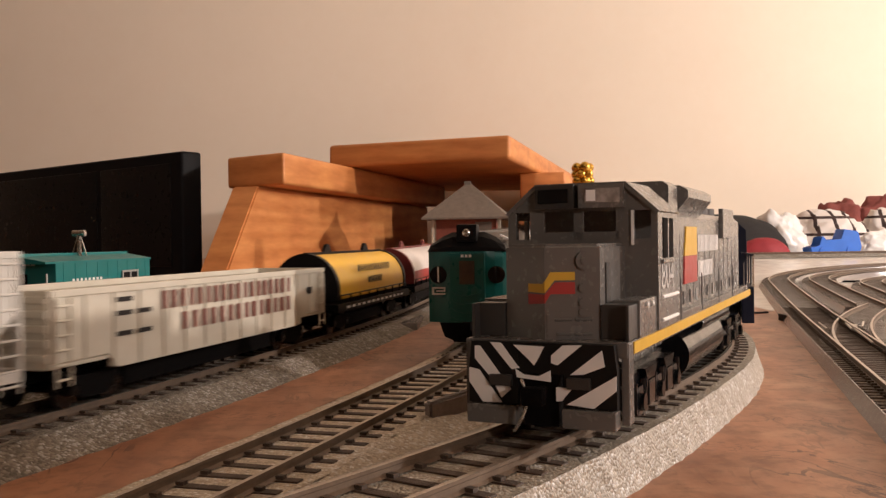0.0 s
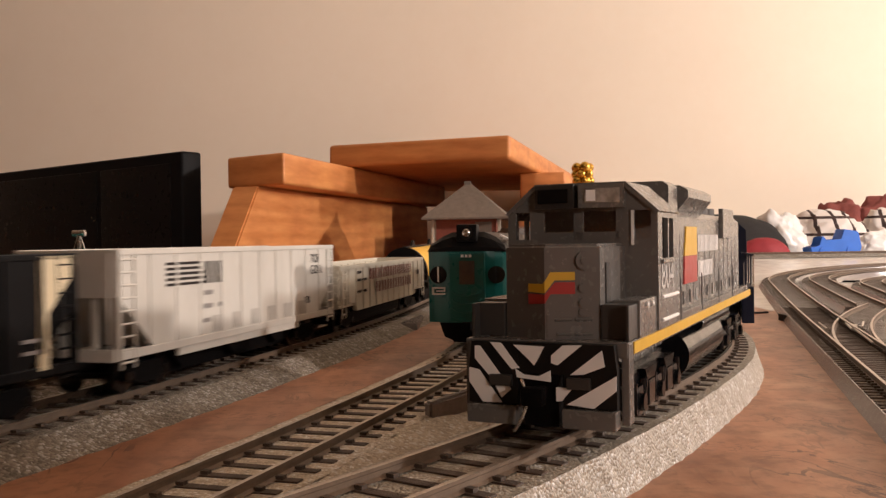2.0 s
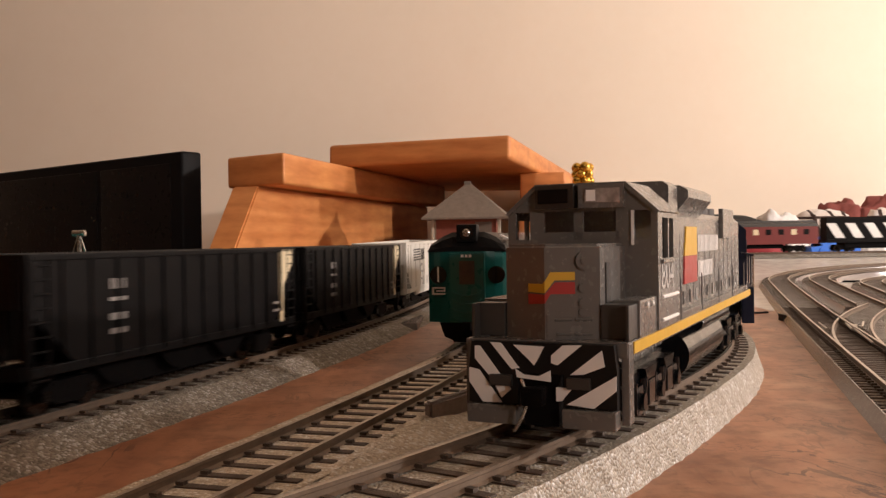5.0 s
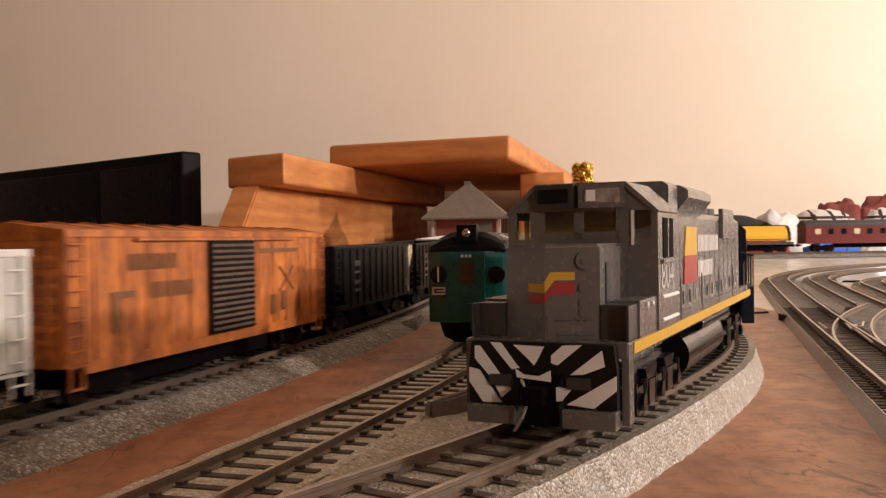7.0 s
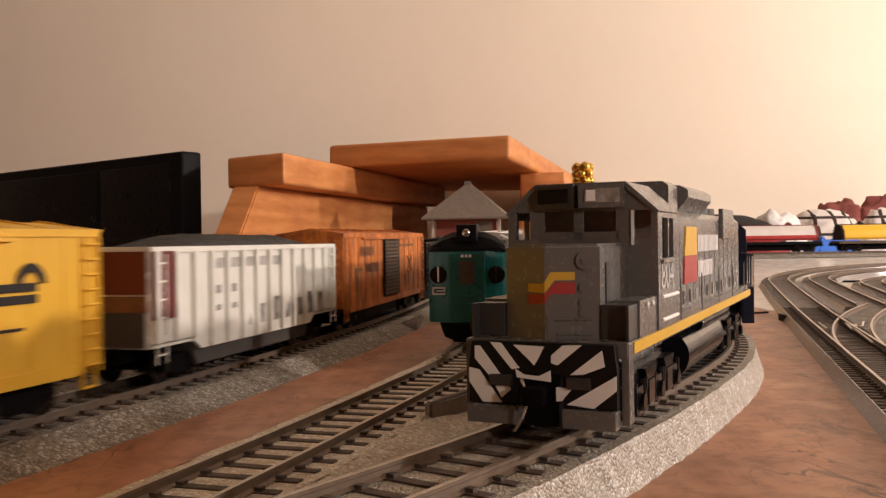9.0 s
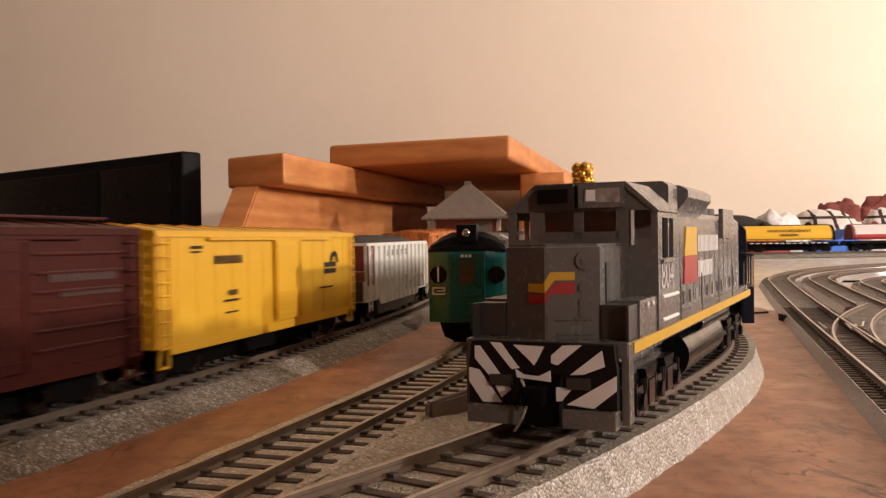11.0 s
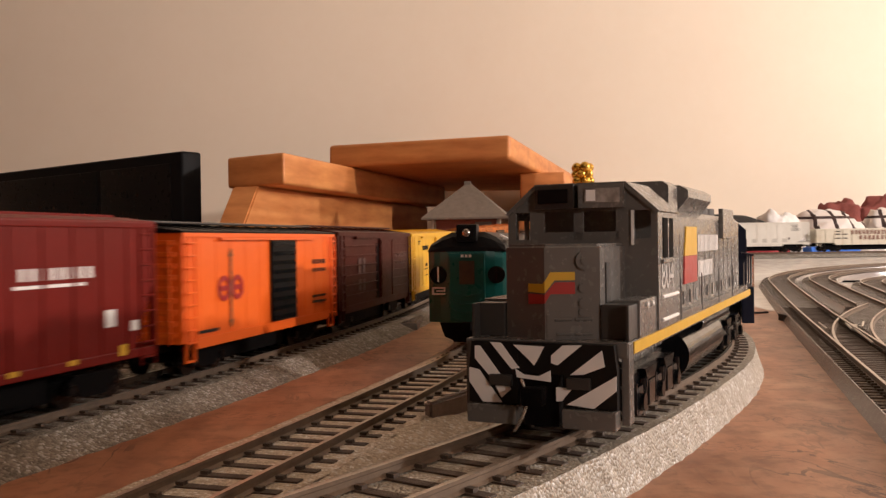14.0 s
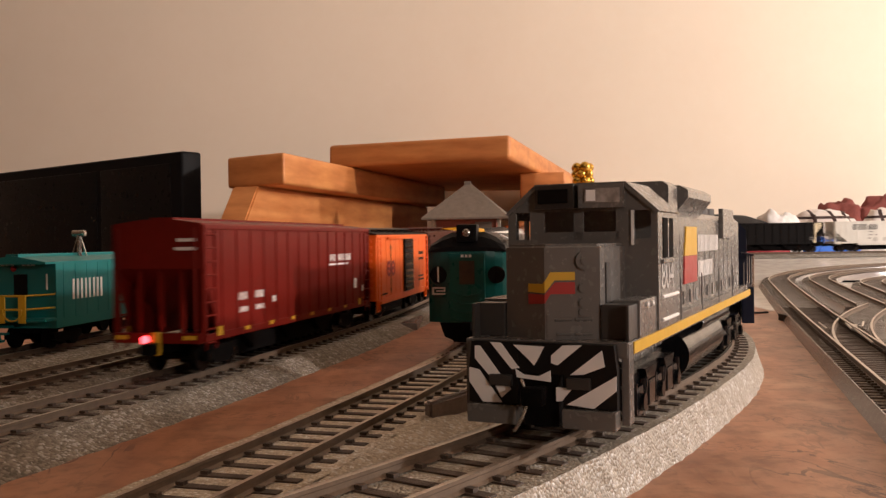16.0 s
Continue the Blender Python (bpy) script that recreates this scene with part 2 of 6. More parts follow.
def at(x, y, z, heading=0.0):
    """A pose on the table in millimetres; heading in radians from +y towards +x."""
    return Matrix.Translation((x / 1000, y / 1000, z / 1000)) @ Matrix.Rotation(-heading, 4, "Z")


def quick(fn, *a, **k):
    bm = bmesh.new()
    fn(bm, *a, **k)
    return bm


def bx(*a, **k):
    return quick(box, *a, **k)


# ---------- ground and track plan ----------
def ground(y):
    """The table top rises gently towards the far side."""
    return 22.0 * (min(max((y - 500) / 850, 0), 1)) ** 1.7


def run(x, y, heading, pieces, step=4.0):
    """A centre line from straight and curved pieces (length, turn per mm)."""
    pts = [(x, y, heading)]
    for length, k in pieces:
        n = max(1, round(length / step))
        d = length / n
        for _ in range(n):
            heading += k * d / 2
            x, y = x + math.sin(heading) * d, y + math.cos(heading) * d
            heading += k * d / 2
            pts.append((x, y, heading))
    return pts


def back(x, y, heading, pieces, step=4.0):
    """The same, laid backwards; returned in running order."""
    pts = run(x, y, heading + math.pi, pieces, step)
    return [(px, py, h - math.pi) for px, py, h in pts[::-1]]


HALF = math.pi / 2
R18 = 436.0
main_back = back(-124, 226, 0.285, [(330, 0.0), (950, -1 / 560), (900, 0)])
main_fore = run(-124, 226, 0.285, [(420, -0.12 / 420), (362, 0), (R18 * (HALF - 0.165), 1 / R18), (560, 0), (R18 * HALF, 1 / R18), (900, 0)])
MAIN = main_back[:-1] + main_fore
MAIN_S = [0.0]
for a, b in zip(MAIN, MAIN[1:]):
    MAIN_S.append(MAIN_S[-1] + math.hypot(b[0] - a[0], b[1] - a[1]))
S_OFF = MAIN_S[len(main_back) - 1]
MAIN_A = np.array(MAIN)
MAIN_SA = np.array(MAIN_S) - S_OFF


def main_z(y):
    return ground(y) + 8.0 - 0.5 * min(max((y - 500) / 800, 0), 1)


def on_main(s):
    x, y = np.interp(s, MAIN_SA, MAIN_A[:, 0]), np.interp(s, MAIN_SA, MAIN_A[:, 1])
    return float(x), float(y), main_z(y)


def car_pose(s_mid, wheelbase):
    """A car's pose with its trucks on the main line; s_mid in mm along it."""
    a, b = Vector(on_main(s_mid - wheelbase / 2)), Vector(on_main(s_mid + wheelbase / 2))
    m = (a + b) / 2
    d = b - a
    heading = math.atan2(d.x, d.y)
    rise = math.atan2(d.z, math.hypot(d.x, d.y))
    return at(m.x, m.y, m.z, heading) @ Matrix.Rotation(rise, 4, "X")


def sweep(bm, pts, profile, zf, closed=True):
    """Sweep a profile (sideways, up) along a centre line."""
    rows = []
    for x, y, h in pts:
        c, s = math.cos(h), math.sin(h)
        rows.append([bm.verts.new((x + v * c, y - v * s, zf(x, y) + w)) for v, w in profile])
    n = len(profile)
    for a, b in zip(rows, rows[1:]):
        for i in range(n if closed else n - 1):
            j = (i + 1) % n
            bm.faces.new((a[i], a[j], b[j], b[i]))
    if closed:
        bm.faces.new(rows[0]), bm.faces.new(rows[-1][::-1])


TIE_MESH = None


def track(label, pts, rail_z, bed_mat, base_half, top_half, bed_label, tie_step=8.8, near=None, bed_rough=0.6, bed=True, left_half=None, tie_mat=None):
    """Rails, ties and roadbed along a centre line; rail_z(x, y) is the rail head's height."""
    global TIE_MESH
    t = thing("railway_track", label, "model track", kind="structure")
    rng = random.Random(len(pts))
    if bed:
        bm = bmesh.new()
        rows = []
        cols = (-1.0, -0.82, -0.64, -0.5, 0.0, 0.5, 0.64, 0.82, 1.0)
        for x, y, h in pts:
            c, s = math.cos(h), math.sin(h)
            top, base = rail_z(x, y) - 2.75, ground(y)
            row = []
            for q in cols:
                k = min(1.0, max(0.0, (1 - abs(q)) / 0.36)) if abs(q) > 0.5 else 1.0
                half = (base_half if q > 0 or left_half is None else left_half)
                half += (top_half - half) * k
                v = math.copysign(half, q) if abs(q) >= 0.5 else 0.0
                j = bed_rough if abs(q) > 0.5 else 0.0
                v += rng.uniform(-j, j)
                z = base - 0.3 + (top - base + 0.3) * k + (rng.uniform(-j, j) * 0.5 if 0 < k < 1 else 0)
                row.append(bm.verts.new((x + v * c, y - v * s, z)))
            rows.append(row)
        for a, b in zip(rows, rows[1:]):
            for i in range(len(cols) - 1):
                bm.faces.new((a[i], a[i + 1], b[i + 1], b[i]))
        bm.faces.new(rows[0]), bm.faces.new(rows[-1])
        part("roadbed", bm, bed_mat, t, bed_label)
    for side in (-1, 1):
        bm = bmesh.new()
        e = 8.8 * side
        prof = [(e - 1.3, -2.4), (e - 0.35, -1.9), (e - 0.35, -0.9), (e - 0.55, -0.7), (e - 0.55, 0), (e + 0.55, 0), (e + 0.55, -0.7), (e + 0.35, -0.9), (e + 0.35, -1.9), (e + 1.3, -2.4)]
        sweep(bm, pts, prof, rail_z)
        rail = part("rail", bm, M_RAIL, t)
        rail.data.materials.append(M_RAILTOP)
        for f in rail.data.polygons:
            if f.normal.z > 0.9 and f.center.z > 0.001 * rail_z(f.center.x * 1000, f.center.y * 1000) - 0.0003:
                f.material_index = 1
    if TIE_MESH is None:
        bm = bmesh.new()
        box(bm, -15, 15, -1.45, 1.45, -4.5, -2.35, 0.3)
        for sx in (-1, 1):
            box(bm, sx * 10.6 - 0.9, sx * 10.6 + 0.9, -0.8, 0.8, -2.4, -1.6)
            box(bm, sx * 7.0 - 0.9, sx * 7.0 + 0.9, -0.8, 0.8, -2.4, -1.6)
        TIE_MESH = mesh_of("tie", bm, M_TIE)
    s, nxt, count, rest = 0.0, 0.0, 0, []
    for a, b in zip(pts, pts[1:]):
        d = math.hypot(b[0] - a[0], b[1] - a[1])
        while nxt <= s + d:
            k = (nxt - s) / d
            x, y, h = a[0] + (b[0] - a[0]) * k, a[1] + (b[1] - a[1]) * k, a[2] + (b[2] - a[2]) * k
            nxt += tie_step
            h += rng.uniform(-0.03, 0.03)
            if near and near[0] < y < near[1] and near[2] < x < near[3] and count < 120:
                ob = new("tie", TIE_MESH)
                ob.parent = t
                ob.matrix_local = at(x, y, rail_z(x, y) + rng.uniform(-0.12, 0.05), h)
                count += 1
            else:
                rest.append((x, y, rail_z(x, y), h))
        s += d
    if rest:
        verts, faces = [], []
        for x, y, z, h in rest:
            c, sn = math.cos(h), math.sin(h)
            n0 = len(verts)
            for dz in (-4.5, -2.35):
                for du, dv in ((-15, -1.45), (15, -1.45), (15, 1.45), (-15, 1.45)):
                    verts.append(((x + du * c + dv * sn) / 1000, (y - du * sn + dv * c) / 1000, (z + dz) / 1000))
            faces += [tuple(n0 + i for i in f) for f in ((0, 3, 2, 1), (4, 5, 6, 7), (0, 1, 5, 4), (1, 2, 6, 5), (2, 3, 7, 6), (3, 0, 4, 7))]
        me = bpy.data.meshes.new("far_ties")
        me.from_pydata(verts, [], faces)
        me.materials.append(tie_mat or M_TIE)
        ob = new("far_ties", me)
        ob.parent = t
        tagged(ob, kind="stuff")
    return t


# ---------- the large structure ----------
def build_table():
    bm = bmesh.new()
    xs = [-1100, -600, -300, -150, 0, 100, 200, 300, 500, 800, 1200, 1800]
    ys = [-1100, -600, -200, 0, 150, 300, 450, 560, 640]
    grid = [[bm.verts.new((x, y, ground(y))) for x in xs] for y in ys]
    for a, b in zip(grid, grid[1:]):
        for i in range(len(xs) - 1):
            bm.faces.new((a[i], a[i + 1], b[i + 1], b[i]))
    solid("ground", bm, M_PLY, "scuffed red-brown plywood layout table top", "table top", kind="structure")
    ys = [640.6, 700, 760, 820, 880, 940, 1000, 1060, 1120, 1180, 1240, 1300, 1352, 1500, 1700, 1990]
    for name, mat, label, cols in (
            ("ground_far", M_BOARD, "pale cream board on the far half of the table", [230, 300, 500, 800, 1200, 1800]),
            # Hidden area, in dark plywood to limit light bounced under the stand.
            ("ground_back", M_PLY, "red-brown plywood on the hidden back of the table", [-1100, -600, -300, -150, 0, 100, 229.4])):
        bm = bmesh.new()
        grid = [[bm.verts.new((x, y, ground(y))) for x in cols] for y in ys]
        for a, b in zip(grid, grid[1:]):
            for i in range(len(cols) - 1):
                bm.faces.new((a[i], a[i + 1], b[i + 1], b[i]))
        solid(name, bm, mat, label, "table top", kind="structure")


def build_table_frame():
    """Joists and legs that carry the table top."""
    t = thing("table_frame", "plain timber frame carrying the layout table", "table frame", kind="structure")
    part("panel", bx(-1100, 1800, -1100, 1990, -21, -0.6), M_PINE_X, t, "thick plywood panel")
    for y in (-1080, 420, 1950):
        part("joist", bx(-1095, 1795, y, y + 35, -110, -21.5), M_PINE_X, t)
    for x in (-1080, 1740):
        for y in (-1040, 1900):
            part("leg", bx(x, x + 45, y, y + 45, -800, -21.5), M_PINE, t)


def build_room():
    bm = bmesh.new()
    box(bm, -2600, 2900, 2000, 2100, -800, 2300)
    solid("wall_north", bm, M_WALL, "plain cream painted wall", "wall", kind="structure")
    # Unseen side and rear walls, added dark so they return little light.
    for name, b in (("wall_west", (-2600, -2500, -2200, 2000, -800, 2300)), ("wall_east", (2800, 2900, -2200, 2000, -800, 2300)), ("wall_south", (-2600, 2900, -2300, -2200, -800, 2300))):
        bm = bmesh.new()
        box(bm, *b)
        solid(name, bm, M_DARKWALL, "unseen brown wall, kept dark to bounce little light", "wall", kind="structure")
    bm = bmesh.new()
    box(bm, -2600, 2900, -2300, 2100, 2300, 2400)
    solid("ceiling", bm, M_WALL, "plain white ceiling", "ceiling", kind="structure")
    # The unseen floor is dark for the same reason.
    bm = bmesh.new()
    box(bm, -2600, 2900, -2300, 2100, -850, -800)
    solid("floor", bm, M_DARKFLOOR, "unseen brown floor, kept dark to bounce little light", "floor", kind="structure")


build_table()
build_table_frame()
build_room()


# ---------- tracks ----------
LOCO_Z = 12.5


def level(z):
    return lambda x, y: ground(y) + z


loco_line = back(37, 225, 0.55, [(330, 0.0009)])[:-1] + run(37, 225, 0.55, [(90, -0.0009), (520, -0.0022)])
centre_line = back(-35, 218, 0.31, [(320, 0.0003)])[:-1] + run(-35, 218, 0.31, [(120, -0.0002), (400, -0.0012)])
side_line = back(-175, 226, 0.26, [(260, 0.0)])[:-1] + run(-175, 226, 0.26, [(420, -0.12 / 420), (300, 0)])
spur_line = back(-235, 226, 0.24, [(260, 0.0)])[:-1] + run(-235, 226, 0.24, [(420, -0.12 / 420), (300, 0)])
track("brown-tied main line on grey ballast roadbed", MAIN, lambda x, y: main_z(y), M_FOAM, 30, 18, "grey speckled foam roadbed", near=(150, 720, -200, 60))
track("brown-tied track on pale foam roadbed under the grey engine", loco_line, level(LOCO_Z), M_FOAM_LIGHT, 20.5, 17.5, "pale sparkling foam roadbed", near=(60, 500, -100, 250), bed_rough=0.35)
track("brown-tied track on grey roadbed under the green railcar", centre_line, level(7.3), M_FOAM_MID, 33, 18, "grey speckled foam roadbed", near=(60, 520, -120, 60), left_half=18)
track("brown-tied siding on grey roadbed", side_line, level(7.0), M_FOAM, 34, 19, "grey speckled foam roadbed", near=(150, 420, -260, 0))
track("brown-tied spur under the teal caboose", spur_line, level(7.0), M_FOAM, 34, 19, "grey speckled foam roadbed", near=(300, 420, -260, 0))

right_line = back(128.8, 224, 0.288, [(420, 0.0)])[:-1] + run(128.8, 224, 0.288, [(650, 0.0), (380 * 1.05, 1 / 380), (500, 0)])
right_line2 = run(283, 602, 0.275, [(255, 0.0), (250 * 1.1, 1 / 250), (560, 0)])
right_line3 = back(370, 770, 0.285, [(190, 0.0)])[:-1] + run(370, 770, 0.285, [(30, 0.0), (160 * 1.1, 1 / 160), (500, 0)])
turnout_line = run(156, 316, 0.288, [(40, 0.0), (280, 1 / 800)])
GREYBED = dict(bed_rough=0.0, tie_step=5.6, tie_mat=M_GREYTIE)
track("sectional track on dark grey plastic roadbed", right_line, level(7.5), M_GREYBED, 18.0, 15.5, "dark grey moulded plastic roadbed", near=(150, 600, 0, 500), **GREYBED)
track("sectional inner track on dark grey plastic roadbed", right_line2, level(7.5), M_GREYBED, 18.0, 15.5, "dark grey moulded plastic roadbed", **GREYBED)
track("sectional inmost track on dark grey plastic roadbed", right_line3, level(7.5), M_GREYBED, 18.0, 15.5, "dark grey moulded plastic roadbed", **GREYBED)
track("turnout branch leaving the sectional track", turnout_line, level(7.3), M_GREYBED, 17.5, 15.2, "dark grey moulded plastic roadbed", **GREYBED)


def turnout_gear():
    """Frog, guard rails and the feeder plug of the turnout."""
    t = thing("turnout_gear", "pale metal frog and guard rails between the turnout rails", "turnout part")
    for d, side, length, turn in ((118, 5.8, 34, 0.05), (118, -5.6, 34, 0.0), (60, 6.2, 60, 0.02), (132, 12.5, 30, 0.16)):
        p = along((162, 336), 0.288, d, side)
        q = along(p, 0.288 + turn, length)
        part("guard_rail", quick(tube, (*p, 7.0), (*q, 7.0), 0.55, 6), M_RAILTOP, t)
    p = along((162, 336), 0.288, 136, 9.0)
    bm = bmesh.new()
    prism(bm, [along(p, 0.36, -12), along(p, 0.36, 8, 2.4), along(p, 0.36, 8, -2.4)], 4.6, 7.4, "z")
    part("frog", bm, M_RAILTOP, t, "pale cast metal frog")
    plug = thing("feeder_plug", "small black feeder plug in the roadbed side", "plug")
    p = along((128.8, 224), 0.288, 356, -15.5)
    part("shell", bx(p[0] - 3, p[0] + 2, p[1] - 8, p[1] + 6, ground(p[1]) - 0.2, ground(p[1]) + 4.2, bevel=0.4), M_BLACK, plug)
    bm = bmesh.new()
    tube(bm, (207, 618, ground(618) + 0.5), (222, 622, ground(620) + 0.5), 0.8, 8)
    solid("wire", bm, M_BLACK, "short black feeder wire on the table", "wire")
    bm = bmesh.new()
    prism(bm, [(376, 905), (398, 925), (425, 915), (470, 905), (470, 898), (420, 904), (395, 910), (382, 895)], ground(900) - 0.3, ground(925) + 1.2, "z")
    solid("track_clip", bm, M_BLACK, "dark curved plastic strip on the pale board", "plastic strip")


# ---------- wooden stand, screen and backdrop things ----------
def slab_part(name, foot, z0, z1, mat, parent, bevel=3.0, label=""):
    bm = bmesh.new()
    prism(bm, foot, z0, z1, "z")
    bmesh.ops.bevel(bm, geom=list(bm.edges), offset=bevel, segments=3, profile=0.6, affect="EDGES")
    return part(name, bm, mat, parent, label, True)


def along(p, heading, d, side=0.0):
    return (p[0] + math.sin(heading) * d + math.cos(heading) * side, p[1] + math.cos(heading) * d - math.sin(heading) * side)


def wooden_stand():
    t = thing("wooden_stand", "orange pine step stool frame with slanted leg boards", "stool")
    a, b = (-266, 1126), (-185, 1063)
    h = 0.25
    slab_part("left_beam", [a, b, along(b, h, 770), along(a, h, 740)], 122, 160, M_PINE, t, 4.5)
    c, d = (-162, 1306), (91, 1205)
    slab_part("seat_board", [c, d, along(d, h, 795), along(c, h, 690)], 160.5, 193, M_PINE_X, t, 6.0)
    e = (124, 1452)
    slab_part("right_beam", [e, along(e, h, 0, 72), along(e, h, 520, 72), along(e, h, 520)], 112, 160, M_PINE, t, 3.0)
    # slanted leg board under the left beam
    bm = bmesh.new()
    p0 = along(b, h, 8, -70)
    g = ground(1000)
    lo, hi = -95.0, 0.0
    q = [along(p0, h, lo), along(p0, h, 760), along(p0, h, 760, 34), along(p0, h, lo, 34)]
    u = [along(p0, h, hi), along(p0, h, 760), along(p0, h, 760, 34), along(p0, h, hi, 34)]
    vs = [bm.verts.new((x, y, g - 2)) for x, y in q] + [bm.verts.new((x, y, 121.5)) for x, y in u]
    bm.faces.new(vs[:4]), bm.faces.new(vs[4:])
    for i in range(4):
        bm.faces.new((vs[i], vs[(i + 1) % 4], vs[4 + (i + 1) % 4], vs[4 + i]))
    bmesh.ops.bevel(bm, geom=list(bm.edges), offset=2.0, segments=2, affect="EDGES")
    part("leg_board", bm, M_PINE, t)
    # Unseen right leg board, added to keep lamp light from under the seat.
    slab_part("leg_board", [along(e, h, -90, 14), along(e, h, -90, 50), along(e, h, 520, 50), along(e, h, 520, 14)], ground(1400) - 2, 111.5, M_PINE, t, 2.0)
    return t


def television():
    t = thing("flat_screen", "black flat-panel screen leaning against the wall", "television")
    bm = bmesh.new()
    p, q = (-318, 1110), (-878, 1560)
    h = math.atan2(q[0] - p[0], q[1] - p[1])
    n = (math.cos(h), -math.sin(h))
    foot = [p, q, (q[0] + 30 * n[0], q[1] + 30 * n[1]), (p[0] + 30 * n[0], p[1] + 30 * n[1])]
    slab_part("frame", foot, ground(1150), 168, M_BLACK, t, 4.0)
    d = (q[0] - p[0], q[1] - p[1])
    k = math.hypot(*d)
    d = (d[0] / k, d[1] / k)
    for a0, a1 in ((22, 180), (190, 520)):
        f = [(p[0] + d[0] * a - n[0] * o, p[1] + d[1] * a - n[1] * o) for a, o in ((a0, 1.5), (a1, 1.5), (a1, -4), (a0, -4))]
        slab_part("screen_panel", f, ground(1150) + 12, 154, M_SCREEN, t, 1.0, "dark glassy panel")
    return t


wooden_stand()
television()
turnout_gear()



def roadbed_offcut():
    bm = bmesh.new()
    prism(bm, [(-4, 252), (9.5, 275), (7.5, 278), (-6, 256)], -0.2, 8.5, "z")
    bmesh.ops.bevel(bm, geom=list(bm.edges), offset=0.8, segments=2, affect="EDGES")
    solid("roadbed_offcut", bm, M_GREYBED, "dark cut end of foam roadbed beside the track", "roadbed piece")


def roadbed_end_block():
    bm = bmesh.new()
    prism(bm, [(-42, 545), (-16, 541), (-13, 600), (-38, 604)], -0.3, 4.6, "z")
    bmesh.ops.bevel(bm, geom=list(bm.edges), offset=0.8, segments=2, affect="EDGES")
    solid("roadbed_offcut", bm, M_GREYBED, "dark foam roadbed piece beside the main line", "roadbed piece")


def roadbed_joint():
    bm = bmesh.new()
    tube(bm, (-88.5, 272.5, 0.6), (-99.5, 291, 4.9), 0.8, 6, 0.5)
    solid("trim", bm, M_BLACK, "dark open joint between two roadbed pieces", "joint", kind="structure")


roadbed_offcut()
roadbed_end_block()
roadbed_joint()


# ---------- rolling stock ----------
def trucks(car, spread, sideframe=None):
    """Two four-wheel trucks with wheels, couplers and a centre sill."""
    for y in (-spread / 2, spread / 2):
        bm = bmesh.new()
        for sx in (-1, 1):
            prism(bm, [(y - 12, 7), (y - 9, 9), (y + 9, 9), (y + 12, 7), (y + 12, 4), (y + 8, 4), (y + 5, 2.5), (y - 5, 2.5), (y - 8, 4), (y - 12, 4)], sx * 11.3 - 1, sx * 11.3 + 1, "x")
        box(bm, -11, 11, y - 3, y + 3, 4, 9)
        tr = part("truck", bm, sideframe or M_UNDER, car)
        for dy in (-10, 10):
            bm = bmesh.new()
            tube(bm, (-9, y + dy, 5.2), (9, y + dy, 5.2), 1.1, 8)
            for sx in (-1, 1):
                tube(bm, (sx * 7.2, y + dy, 5.2), (sx * 9.8, y + dy, 5.2), 5.2, 20)
                tube(bm, (sx * 9.8, y + dy, 5.2), (sx * 12.6, y + dy, 5.2), 1.6, 10)
            part("wheelset", bm, M_WHEEL, tr)


def couplers(car, length):
    for sy in (-1, 1):
        bm = bmesh.new()
        y = sy * length / 2
        box(bm, -1.4, 1.4, min(y, y + sy * 5), max(y, y + sy * 5), 8.6, 11.4, 0.4)
        box(bm, -2.6, 2.2, min(y + sy * 4, y + sy * 8), max(y + sy * 4, y + sy * 8), 8.0, 12.0, 0.8)
        part("coupler", bm, M_UNDER, car)


def ladder(car, x, y0, y1, z0, z1, n, mat, name="ladder"):
    bm = bmesh.new()
    r = 0.35
    for y in (y0, y1):
        tube(bm, (x, y, z0), (x, y, z1), r, 6)
    for i in range(n):
        z = z0 + (z1 - z0) * (i + 0.5) / n
        tube(bm, (x, y0, z), (x, y1, z), r, 6)
    part(name, bm, mat, car)


def mark(car, mat, bars, x, name="lettering", label=""):
    """Flat painted bars on a side at x: (y0, y1, z0, z1), each by itself."""
    e = 0.12 if x > 0 else -0.12
    for y0, y1, z0, z1 in bars:
        part(name, bx(min(x, x + e), max(x, x + e), y0, y1, z0, z1), mat, car, label)


def glyphs(rng, y0, y1, z0, z1, n):
    """Letter-sized pairs of plain upright bars."""
    out, w = [], (y1 - y0) / n
    for i in range(n):
        a, b = y0 + i * w + w * 0.12, y0 + (i + 1) * w - w * 0.12
        st = (b - a) * rng.uniform(0.32, 0.36)
        out += [(a, a + st, z0, z1), (b - st, b, z0, z1)]
    return out


